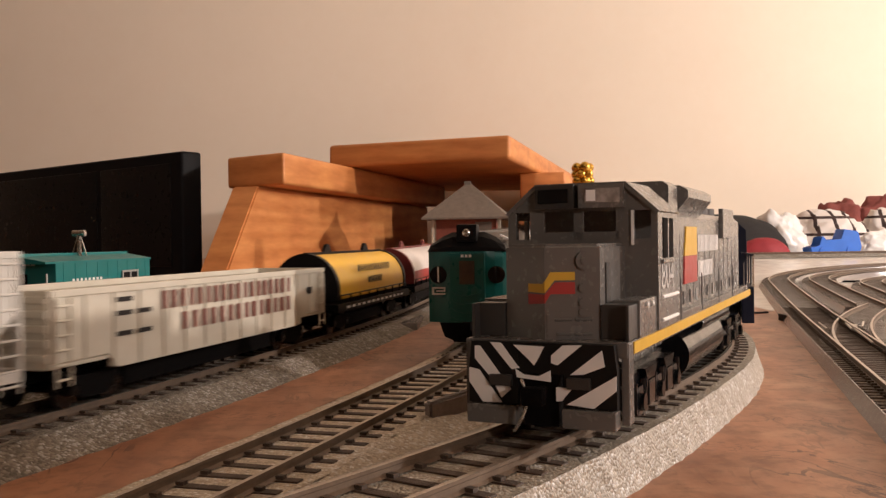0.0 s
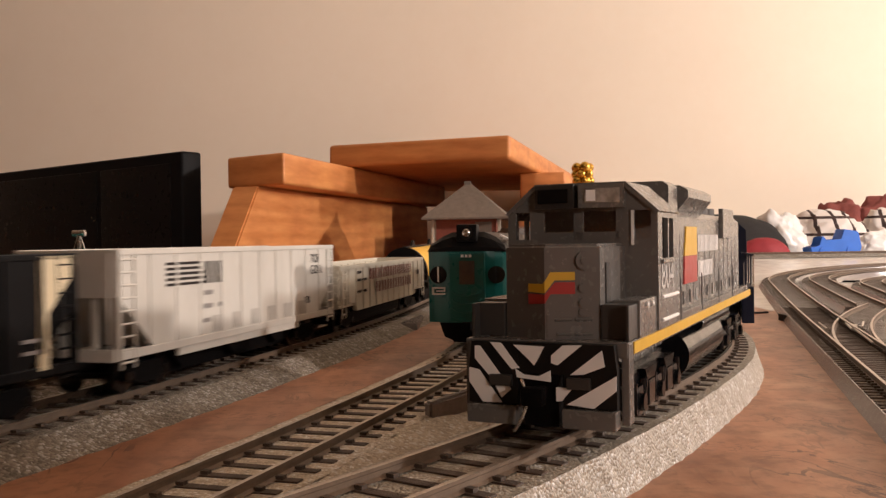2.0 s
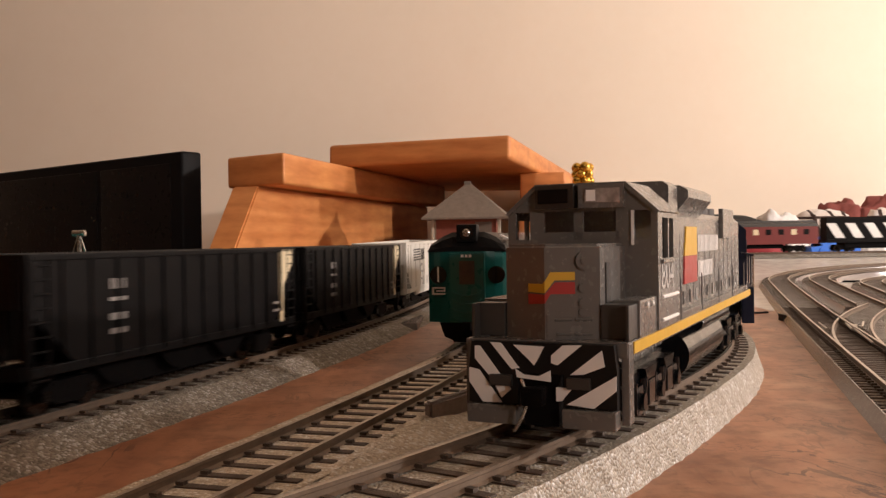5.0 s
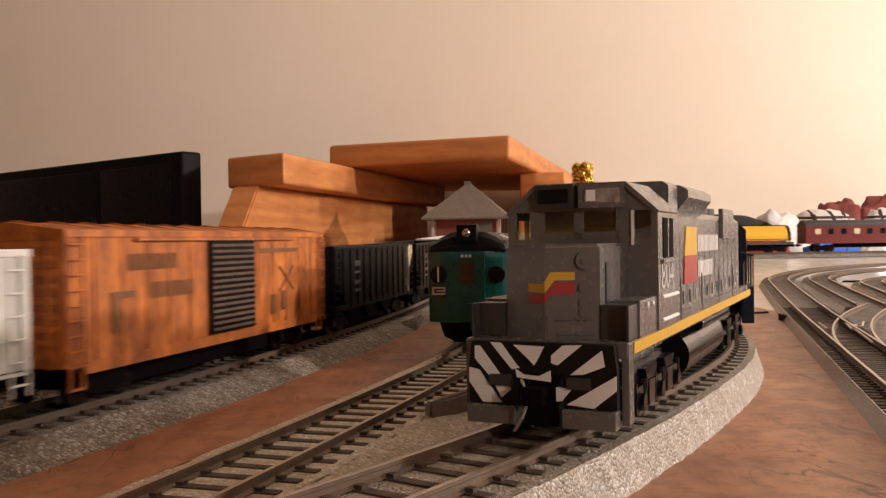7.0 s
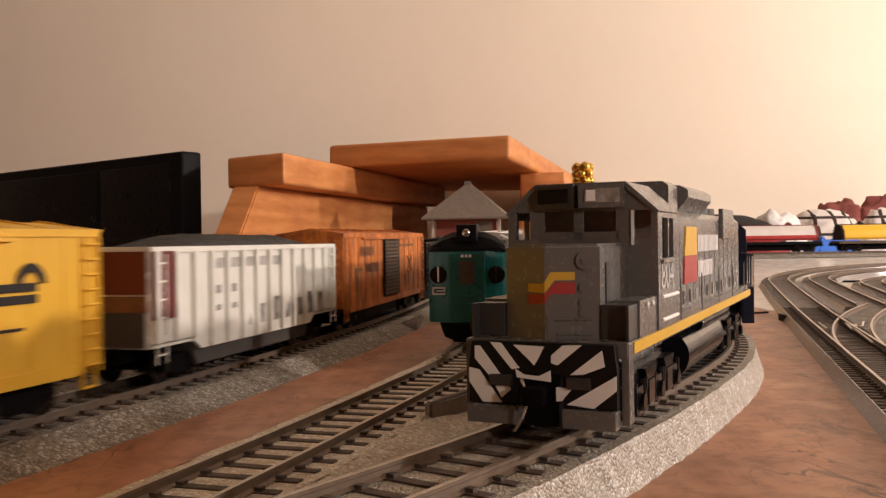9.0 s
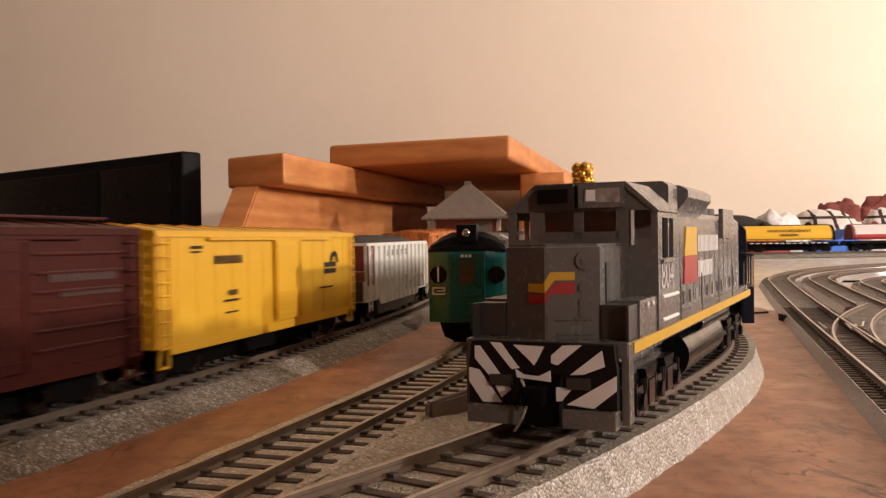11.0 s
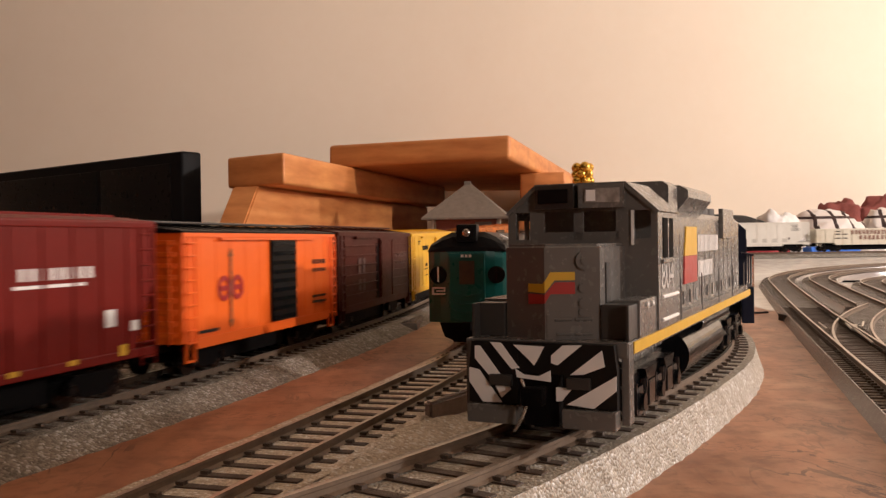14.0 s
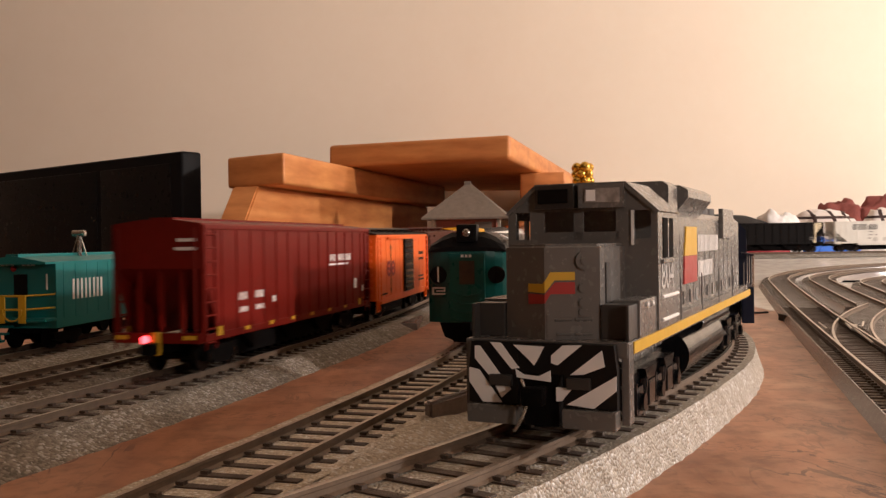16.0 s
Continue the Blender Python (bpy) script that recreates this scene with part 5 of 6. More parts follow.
    box(bm, hw - 3, hw - 1, 10, 24, top + 5, top + 5.8)
    tube(bm, (hw - 4, 8, top + 7), (hw + 1, 8, top + 4.5), 0.5, 6)
    part("grab_rail", bm, P_LETTER, c)
    holder = c
    for y in (36, 204):
        bm = bmesh.new()
        for sx in (-1, 1):
            prism(bm, [(y - 14, 8), (y + 14, 8), (y + 14, 4), (y + 6, 2.5), (y - 6, 2.5), (y - 14, 4)], sx * 11.3 - 1, sx * 11.3 + 1, "x")
        for dy in (-11, 11):
            for sx in (-1, 1):
                tube(bm, (sx * 7.2, y + dy, 5.2), (sx * 9.8, y + dy, 5.2), 5.2, 20)
        part("truck", bm, M_UNDER, holder)
    return c


railcar()


# ---------- caboose on the spur ----------
def caboose():
    c = thing("caboose", "teal bay-window caboose with yellow platform railings", "caboose", at(-190.3, 411, 7.0, 0.13))
    L, hw, top = 94, 16.0, 39.6
    bm = bmesh.new()
    box(bm, -hw, hw, 0, L, 9.5, top, 0.4)
    part("body", bm, P_TEAL, c)
    for i in range(9):
        y = 6 + (L - 12) * i / 8
        part("side_seam", bx(hw - 0.2, hw + 0.15, y, y + 0.4, 14, top - 1), P_TEAL, c)
    bm = bmesh.new()
    prism(bm, [(-hw - 0.3, top - 1), (hw + 0.3, top - 1), (hw + 0.3, top), (0, top + 3.0), (-hw - 0.3, top)], -9, L + 1, "y")
    box(bm, -3, 3, -8, L, top + 2.4, top + 3.6)
    part("roof", bm, P_TEAL, c)
    bm = bmesh.new()
    box(bm, -4.2, 2.2, -0.5, 0.3, 23.5, 34, 0.2)
    part("window", bm, M_SCREEN, c)
    bm = bmesh.new()
    box(bm, hw - 0.2, hw + 0.5, 62, 78, 22, 33, 0.3)
    w = part("window", bm, M_SCREEN, c)
    bm = bmesh.new()
    for y in (61.6, 70, 78):
        box(bm, hw + 0.4, hw + 0.9, y - 0.6, y + 0.6, 22, 33)
    box(bm, hw + 0.4, hw + 0.9, 61, 79, 32.6, 33.6)
    part("window_frame", bm, P_SILVER, w)
    rng = random.Random(41)
    mark(c, P_LETTER, glyphs(rng, 12.6, 42, 21.8, 31.2, 4), hw + 0.1)
    bm = bmesh.new()
    for a, b in ((-13, -11), (-10.4, -8.6), (-8, -6.4), (-5.8, -4.2), (0, 1.6), (2.2, 3.8), (4.4, 6)):
        box(bm, a, b, -0.5, -0.2, 39.0 - 1.2, 40.4 - 1.2)
    part("lettering", bm, P_LETTER, c)
    bm = bmesh.new()
    ball(bm, (-4, -0.8, 36.5), 1.3)
    part("marker_lamp", bm, P_LINERED, c, "small red marker lamp")
    # platform, railings and steps
    bm = bmesh.new()
    box(bm, -hw, hw, -9, 0, 13, 14.4, 0.3)
    part("platform", bm, P_TEAL, c)
    for x, w0 in ((-15.2, 1.4), (-5.4, 2.2), (5.0, 1.7)):
        bm = bmesh.new()
        box(bm, x - w0, x + w0, -9.4, -8.4, 12.5, 25, 0.3)
        part("railing_post", bm, P_LINEYEL, c, "yellow railing post")
    for z in (18.6, 24.6):
        bm = bmesh.new()
        tube(bm, (-15.4, -9, z), (5, -9, z), 0.5, 8)
        tube(bm, (5, -9, z), (hw, -1, z + 0.4), 0.4, 8)
        part("railing", bm, P_LINEYEL, c, "yellow railing")
    bm = bmesh.new()
    tube(bm, (-15.4, -9, 25), (-15.4, -9, 33), 0.4, 8)
    tube(bm, (hw - 4, -0.8, 27), (hw - 4, -0.8, 34), 0.4, 8)
    part("grab_iron", bm, P_LETTER, c)
    bm = bmesh.new()
    last = None
    for i in range(9):
        a = math.pi * i / 8
        p = (0.8 - 4.6 * math.cos(a), -10, 18.5 - 5 * math.sin(a))
        if last:
            tube(bm, last, p, 0.35, 6)
        last = p
    part("brake_hose", bm, P_LINEYEL, c)
    bm = bmesh.new()
    ball(bm, (-11, -9.8, 16.2), 1.8)
    part("brake_wheel", bm, P_LINEYEL, c)
    for k in range(3):
        bm = bmesh.new()
        box(bm, -hw - 1, -4 + k * 0.5, -10.5 + k * 2.6, -7.9 + k * 2.6, 4.2 + k * 3, 5.2 + k * 3, 0.2)
        part("step", bm, P_TEAL, c)
    bm = bmesh.new()
    prism(bm, [(-hw - 1, 4), (-5, 4), (-7, 13), (-hw - 1, 13)], -9.2, -8.6, "y")
    part("step_side", bm, P_TEAL, c)
    # chimney with its braces
    bm = bmesh.new()
    tube(bm, (5, 40, top + 2), (5, 40, top + 12.5), 1.1, 12)
    st = part("smoke_stack", bm, M_STEEL, c, "shiny metal smoke stack")
    bm = bmesh.new()
    tube(bm, (1.8, 40, top + 13.2), (8.2, 40, top + 13.2), 1.5, 14)
    part("stack_cap", bm, M_STEEL, st)
    bm = bmesh.new()
    for dx, dy in ((-4, 0), (4, 0), (0, 6)):
        tube(bm, (5 + dx, 40 + dy, top + 2), (5 + dx * 0.25, 40 + dy * 0.25, top + 11), 0.3, 6)
    part("stack_brace", bm, M_STEEL, st)
    bm = bmesh.new()
    box(bm, -5, 5, 4, L - 4, 7, 13)
    part("underframe", bm, M_UNDER, c)
    for y in (16, L - 16):
        bm = bmesh.new()
        for sx in (-1, 1):
            prism(bm, [(y - 12, 7), (y + 12, 7), (y + 12, 4), (y + 5, 2.5), (y - 5, 2.5), (y - 12, 4)], sx * 11.3 - 1, sx * 11.3 + 1, "x")
            for dy in (-9, 9):
                tube(bm, (sx * 7.2, y + dy, 5.2), (sx * 9.8, y + dy, 5.2), 5.2, 20)
        part("truck", bm, M_UNDER, c)
    return c


caboose()


# ---------- station house, ornament and the heap behind the far track ----------
def station():
    P_BRICK = paint("model_brick", (0.30, 0.085, 0.055), 0.7, second=(0.22, 0.06, 0.04), scale=120, fine=0.2)
    P_SHINGLE = paint("model_shingle", (0.22, 0.18, 0.145), 0.75, second=(0.16, 0.13, 0.105), scale=150, fine=0.3, bump=0.4)
    g = ground(1230)
    t = thing("station_house", "small brick model station with grey hipped roof", "model building", at(36, 1235, g, 0.15))
    bm = bmesh.new()
    box(bm, -40, 40, -35, 35, -2, 84 - g)
    part("wall", bm, P_BRICK, t)
    bm = bmesh.new()
    e = 84 - g
    vs = [bm.verts.new(c) for c in ((-57, -52, e), (57, -52, e), (57, 52, e), (-57, 52, e), (-57, -52, e - 2.5), (57, -52, e - 2.5), (57, 52, e - 2.5), (-57, 52, e - 2.5), (-3, 0, e + 47), (3, 0, e + 47))]
    for f in ((0, 1, 9, 8), (1, 2, 9), (2, 3, 8, 9), (3, 0, 8), (0, 1, 5, 4), (1, 2, 6, 5), (2, 3, 7, 6), (3, 0, 4, 7), (4, 5, 6, 7)):
        bm.faces.new([vs[i] for i in f])
    part("roof", bm, P_SHINGLE, t, "grey shingled hipped roof")
    bm = bmesh.new()
    box(bm, -6, 3, -2, 3, e + 45, e + 50, 0.5)
    part("roof_vent", bm, P_SHINGLE, t)
    for x in (-44, 44):
        bm = bmesh.new()
        box(bm, x - 2, x + 2, -37, -33, -2, e, 0.5)
        part("corner_post", bm, P_CREAM, t, "cream corner post")
    bm = bmesh.new()
    box(bm, 12, 34, -35.6, -34.8, e - 36, e - 6, 0.3)
    part("window", bm, P_SHINGLE, t)
    return t


station()


def ornament():
    P_GOLD = paint("gold_plastic", (0.75, 0.48, 0.10), 0.22, metal=1.0, second=(0.6, 0.36, 0.06), scale=100)
    g = ground(950)
    t = thing("ornament", "small shiny gold trophy ornament", "ornament", at(147, 950, g))
    bm = bmesh.new()
    tube(bm, (0, 0, -1), (0, 0, 8), 22, 24)
    tube(bm, (0, 0, 8), (0, 0, 98 - g), 7, 16, 5)
    part("stand", bm, P_GOLD, t, smooth=True)
    rng = random.Random(5)
    for i in range(5):
        for j in range(5):
            bm = bmesh.new()
            turn = j * 1.257 + i * 0.6
            ball(bm, (7.0 * math.cos(turn), 7.0 * math.sin(turn), 100 - g + 7.0 * i), rng.uniform(4.6, 6.0), div=3)
            part("knob", bm, P_GOLD, t, smooth=True)
    return t


ornament()


def heap(name, label, category, mat, x, y, rx, ry, rz, seed, rough=0.25, freq=2.2, base=None):
    """A crumpled pile: a dome pushed about by noise."""
    bm = bmesh.new()
    bmesh.ops.create_icosphere(bm, subdivisions=5, radius=1.0)
    for v in bm.verts:
        q = v.co * freq + Vector((seed * 3.1, seed * 1.7, 0))
        k = 1 + rough * (noise.noise(q) + 0.5 * abs(noise.noise(q * 2.3)) + 0.3 * noise.noise(q * 5))
        v.co = Vector((v.co.x * rx * k, v.co.y * ry * k, max(-0.02, v.co.z) * rz * k))
    return solid(name, bm, mat, label, category, place=at(x, y, ground(y) - 0.5 if base is None else base), smooth=True)


def plaid():
    m = material("plaid_cotton", (0.75, 0.70, 0.66), 0.9, second=(0.68, 0.62, 0.58), scale=30, bump=0.2)
    nt = m.node_tree
    b = nt.nodes["Principled BSDF"]
    old = b.inputs["Base Color"].links[0].from_socket
    tc = nt.nodes.new("ShaderNodeTexCoord")
    sep = nt.nodes.new("ShaderNodeSeparateXYZ")
    nt.links.new(tc.outputs["Object"], sep.inputs[0])
    fac = None
    for axis, wide in (("X", 0.2), ("Z", 0.16)):
        mul = nt.nodes.new("ShaderNodeMath")
        mul.operation, mul.inputs[1].default_value = "MULTIPLY", 32.0
        fr = nt.nodes.new("ShaderNodeMath")
        fr.operation = "FRACT"
        lt = nt.nodes.new("ShaderNodeMath")
        lt.operation, lt.inputs[1].default_value = "LESS_THAN", wide
        nt.links.new(sep.outputs[axis], mul.inputs[0])
        nt.links.new(mul.outputs[0], fr.inputs[0])
        nt.links.new(fr.outputs[0], lt.inputs[0])
        if fac is None:
            fac = lt.outputs[0]
        else:
            mx = nt.nodes.new("ShaderNodeMath")
            mx.operation = "MAXIMUM"
            nt.links.new(fac, mx.inputs[0])
            nt.links.new(lt.outputs[0], mx.inputs[1])
            fac = mx.outputs[0]
    mix = nt.nodes.new("ShaderNodeMixRGB")
    mix.inputs[2].default_value = (0.045, 0.025, 0.022, 1)
    nt.links.new(fac, mix.inputs[0])
    nt.links.new(old, mix.inputs[1])
    nt.links.new(mix.outputs[0], b.inputs["Base Color"])
    return m


M_PLAID = plaid()
M_BAG = material("white_plastic_bag", (0.82, 0.80, 0.78), 0.35, second=(0.74, 0.72, 0.70), scale=30, bump=0.3)
M_REDCLOTH = material("dull_red_cloth", (0.26, 0.075, 0.06), 0.9, second=(0.18, 0.045, 0.04), scale=60, bump=0.5, fine=0.3)
M_BLACKCLOTH = material("black_cloth", (0.014, 0.012, 0.012), 0.85, scale=60, bump=0.4)
heap("plastic_bag", "crumpled white plastic bag behind the far track", "bag", M_BAG, 605, 1650, 52, 40, 70, 2, 0.3, 1.8)
heap("blanket", "white blanket with dark plaid lines in a heap", "blanket", M_PLAID, 712, 1700, 92, 60, 72, 5, 0.22, 1.6)
heap("blanket", "white blanket with dark plaid lines in a heap", "blanket", M_PLAID, 835, 1700, 72, 60, 78, 8, 0.22, 1.6)
heap("red_cloth", "bunched dull red cloth behind the blanket", "cloth", M_REDCLOTH, 812, 1850, 78, 60, 98, 11, 0.2, 2.5)
heap("red_cloth", "bunched dull red cloth behind the blanket", "cloth", M_REDCLOTH, 905, 1830, 100, 60, 106, 14, 0.2, 2.5)
heap("plastic_bag", "crumpled white plastic bag behind the far track", "bag", M_BAG, 775, 1610, 52, 28, 38, 17, 0.25, 2.0)
heap("cap", "black cloth cap lying on the table", "cap", M_BLACKCLOTH, 490, 1640, 138, 70, 74, 20, 0.06, 1.2)
heap("red_pouch", "dark red pouch lying on the table", "pouch", paint("red_pouch_cloth", (0.30, 0.02, 0.03), 0.7, scale=50), 540, 1530, 46, 24, 30, 23, 0.06, 1.2)


def blue_toy():
    t = thing("toy_wagon", "bright blue moulded plastic toy wagon", "toy", at(655, 1530, ground(1530), 1.45))
    bm = bmesh.new()
    prism(bm, [(-44, 0), (42, 0), (46, 12), (40, 38), (14, 42), (10, 24), (-18, 22), (-20, 30), (-26, 30), (-28, 14), (-46, 12)], -14, 14, "x")
    bmesh.ops.bevel(bm, geom=list(bm.edges), offset=1.5, segments=2, affect="EDGES")
    part("body", bm, P_BLUE, t)
    for y in (-24, 24):
        bm = bmesh.new()
        tube(bm, (-15.5, y, 6), (15.5, y, 6), 6, 20)
        part("wheel", bm, P_BLUE, t)
    return t


blue_toy()


# ---------- the freight train, from its engine back ----------
def cream_gondola():
    L = 188
    c = gondola("gondola_car", "cream ribbed gondola with rusty red lettering", L, P_CREAM, H=33.5)
    rng = random.Random(3)
    for sx in (-1, 1):
        x = sx * 17.35
        mark(c, P_RUSTLET, glyphs(rng, -43, 57, 25.2, 31, 9) + glyphs(rng, -31, 57, 17.6, 23.4, 7), x)
        mark(c, P_DARKLET, [(-66, -58, 29, 30.4), (-66, -58, 25, 26.4), (-66, -58, 19, 20.4), (-55, -48, 25, 26.4), (-55, -48, 19, 20.4), (74, 79, 23, 26)], x)
    return c


def white_hopper():
    L = 172
    c = hopper("hopper_car", "dull grey-white ribbed coal hopper with black lettering", L, P_HOPPER, P_HOPPER, H=44.2, ribs=11, rib=0.9)
    rng = random.Random(5)
    for sx in (-1, 1):
        x = sx * 17.3
        bars = [(-60, -38 + i * 1.0, 38.9 - i * 1.7, 39.8 - i * 1.7) for i in range(5)]
        mark(c, P_DARKLET, bars + glyphs(rng, -36, -22, 32, 39.6, 2), x)
        mark(c, P_GREYLET, [(-36, -30, 28, 29.6), (-36, -30, 23.4, 25), (-26, -22, 23.4, 25), (-38, -32, 18.6, 20)], x, "stencil")
        mark(c, P_DARKLET, [(52, 57, 19, 22)], x)
        # Slightly darker squares along the bottom of the side panels.
        mark(c, P_HOPPERLOW, [(-30 + 15.0 * i, -22 + 15.0 * i, 14.8, 20.5) for i in range(6)], sx * 16.75 + sx * 0.5, "panel_patch", "slightly darker grey patch")
        part("skirt", bx(min(sx * 15.6, sx * 16.9), max(sx * 15.6, sx * 16.9), -52, 46, 9.2, 12.5, bevel=0.2), P_HOPPER, c, "deep side sill")
        for word, z in (("TOP", 36.6), ("GON", 31.6)):
            turn = Matrix.Rotation(HALF * sx, 4, "Z") @ Matrix.Rotation(HALF, 4, "X")
            text_part("lettering", word, 5.6, Matrix.Translation((x + sx * 0.1, 58.5 if sx > 0 else 71.5, z)) @ turn, P_DARKLET, c)
    return c


def black_hopper():
    L = 162
    c = hopper("hopper_car", "black ribbed coal hopper with a buff end", L, P_BLACKCAR, P_BLACKCAR, H=43.4, ribs=13, rib=1.3)
    rng = random.Random(7)
    for sx in (-1, 1):
        x = sx * 17.5
        mark(c, P_GREYLET, glyphs(rng, -47, -39, 33, 36, 2) + [(-47, -39, 29.5, 30.6), (-47, -39, 24, 26), (-47, -39, 20, 21.6), (60, 68, 21, 22), (60, 68, 18, 19)], x)
        for sy in (1,):
            bm = bmesh.new()
            prism(bm, [(sy * 80.5, 43.0), (sy * 66, 43.0), (sy * 66, 13.5), (sy * 69.5, 13.5), (sy * 69.5, 28), (sy * 80.5, 39)], min(sx * 17.0, sx * 17.7), max(sx * 17.0, sx * 17.7), "x")
            part("end_panel", bm, P_BUFF, c, "buff painted end panel")
    return c


def rusty_boxcar():
    L = 182
    c = boxcar("boxcar", "weathered rusty orange boxcar with a slatted door", L, P_RUST, P_RUST, P_BLACKCAR, H=50, door=(-14, 20), door_kind="slats", slat_mat=P_SLAT, slats=15, ribs=14, rib=0.35)
    rng = random.Random(9)
    for sx in (-1, 1):
        x = sx * 17.2
        mark(c, P_RUSTMARK, glyphs(rng, -62, -34, 38, 43, 5) + glyphs(rng, -50, -24, 29, 34, 4) + [(-70, -58, 30, 32), (-70, -66, 20, 30), (26, 62, 42, 43.5), (36, 40, 17, 25), (46, 50, 18, 26)], x)
        bm = bmesh.new()
        for d in (1, -1):
            tube(bm, (x, 44, 31 - d * 5), (x, 58, 31 + d * 5), 0.3, 6)
        part("crossed_mark", bm, P_RUSTMARK, c)
    return c


def coal_gondola():
    L = 157
    c = gondola("gondola_car", "white ribbed coal gondola with maroon end and heaped coal", L, P_WHITE, H=44.5, ribs=13, rib=1.9)
    rng = random.Random(11)
    bm = bmesh.new()
    n, m = 34, 10
    g = []
    for i in range(n + 1):
        row = []
        for j in range(m + 1):
            y, x = -L / 2 + 2 + (L - 4) * i / n, -15.5 + 31 * j / m
            e = min(1, 4 * min(i, n - i) / n) * math.sin(math.pi * j / m) ** 0.5
            row.append(bm.verts.new((x, y, 43 + 6.0 * e + rng.uniform(-0.6, 0.6) * e)))
        g.append(row)
    for a, b in zip(g, g[1:]):
        for j in range(m):
            bm.faces.new((a[j], a[j + 1], b[j + 1], b[j]))
    part("coal_load", bm, P_COAL, c, "heaped black coal")
    for sx in (-1, 1):
        bm = bmesh.new()
        x = sx * 17.2
        box(bm, min(x, x + sx * 0.4), max(x, x + sx * 0.4), -L / 2 - 0.4, -L / 2 + 12, 22, 43.5)
        part("end_panel", bm, P_MAROON, c, "maroon painted panel")
        mark(c, P_GREYLET, glyphs(rng, -42, 22, 37, 40.6, 12) + [(-40, -34, 28, 31), (-30, -22, 28, 31), (-40, -34, 22, 24), (-30, -22, 22, 24)], sx * 16.75)
        # Patches that paint the shade low in the recesses between ribs.
        mark(c, P_RIBSHADE, [(-L / 2 + 2 + (L - 4) * i / 13 + 1.8, -L / 2 + 2 + (L - 4) * (i + 1) / 13 - 1.8, 14.5, 22.0 + (i * 5) % 3) for i in range(5, 13)], sx * 16.75, "panel_patch")
    bm = bmesh.new()
    prism(bm, [(-L / 2 + 26, 13), (L / 2 - 26, 13), (L / 2 - 31, 4.4), (-L / 2 + 31, 4.4)], -14.5, 14.5, "x")
    part("end_ledge", bx(-15.8, 15.8, -L / 2 - 2.2, -L / 2 - 1.3, 24.5, 29.6, bevel=0.2), P_RUSTMARK, c, "rusty brown end ledge")
    # A flat dark panel paints the shade of the open end below the ledge.
    part("end_shade_panel", bx(-14.8, 14.8, -L / 2 - 1.9, -L / 2 - 1.25, 13.5, 24.4), P_TUB, c, "dark panel painted for the shaded open end")
    part("tub", bm, P_TUB, c, "grey-brown tub between the trucks")
    bm = bmesh.new()
    box(bm, -15.5, 15.5, -L / 2 - 1.6, -L / 2 - 1.2, 30, 43.5)
    part("end_panel", bm, P_MAROON, c, "maroon painted panel")
    return c


def yellow_boxcar():
    L = 184
    c = boxcar("boxcar", "bright yellow plug-door boxcar with black lettering", L, P_YELLOW, P_YELLOW, P_YELLOW, H=50, door=(-4, 22), ribs=14, rib=0.12)
    rng = random.Random(13)
    for sx in (-1, 1):
        x = sx * 17.2
        mark(c, P_DARKLET, glyphs(rng, -54, -32, 38.4, 41.4, 7) + glyphs(rng, -44, -36, 26.8, 28.8, 3) + [(-47, -35, 24.6, 25.4), (-46, -36, 20.4, 21.0), (46, 62, 24.4, 25.2), (-70, -62, 44, 45), (-70, -63, 42.6, 43.2)], x)
        bm = bmesh.new()
        for i in range(9):
            a0, a1 = math.pi * (0.0 + i / 9), math.pi * (0.0 + (i + 1) / 9)
            prism(bm, [(65 + r * math.cos(q), 36 + r * math.sin(q)) for r, q in ((5.4, a0), (5.4, a1), (3.0, a1), (3.0, a0))], min(x, x + sx * 0.12), max(x, x + sx * 0.12), "x")
        for z in (35.2, 32.2):
            box(bm, min(x, x + sx * 0.12), max(x, x + sx * 0.12), 52, 67, z - 1.1, z + 1.1)
        part("emblem", bm, P_DARKLET, c, "black arched emblem")
    return c


def brown_boxcar():
    L = 147
    c = boxcar("boxcar", "dark oxide brown boxcar with faint lettering", L, P_BROWN, P_BROWN, P_BROWN, H=50.5, door=(0, 26), level_ribs=True, walk_mat=P_BROWN)
    # No real opening: a black strip paints the shade of the door gap.
    for sx in (-1, 1):
        part("door_gap_shade", bx(min(sx * 16.6, sx * 17.0), max(sx * 16.6, sx * 17.0), -4.5, 0, 14, 44.5), P_BLACKCAR, c, "black strip for the shade in the open door's gap")
    faint = paint("faded_lettering", (0.11, 0.055, 0.046), 0.5, scale=60)
    rng = random.Random(15)
    for sx in (-1, 1):
        x = sx * 17.2
        mark(c, faint, glyphs(rng, -42, -26, 29, 37, 1) + glyphs(rng, -42, -26, 20, 26, 1) + glyphs(rng, 34, 62, 36, 39, 7) + glyphs(rng, 38, 64, 32, 34, 7), x)
    return c


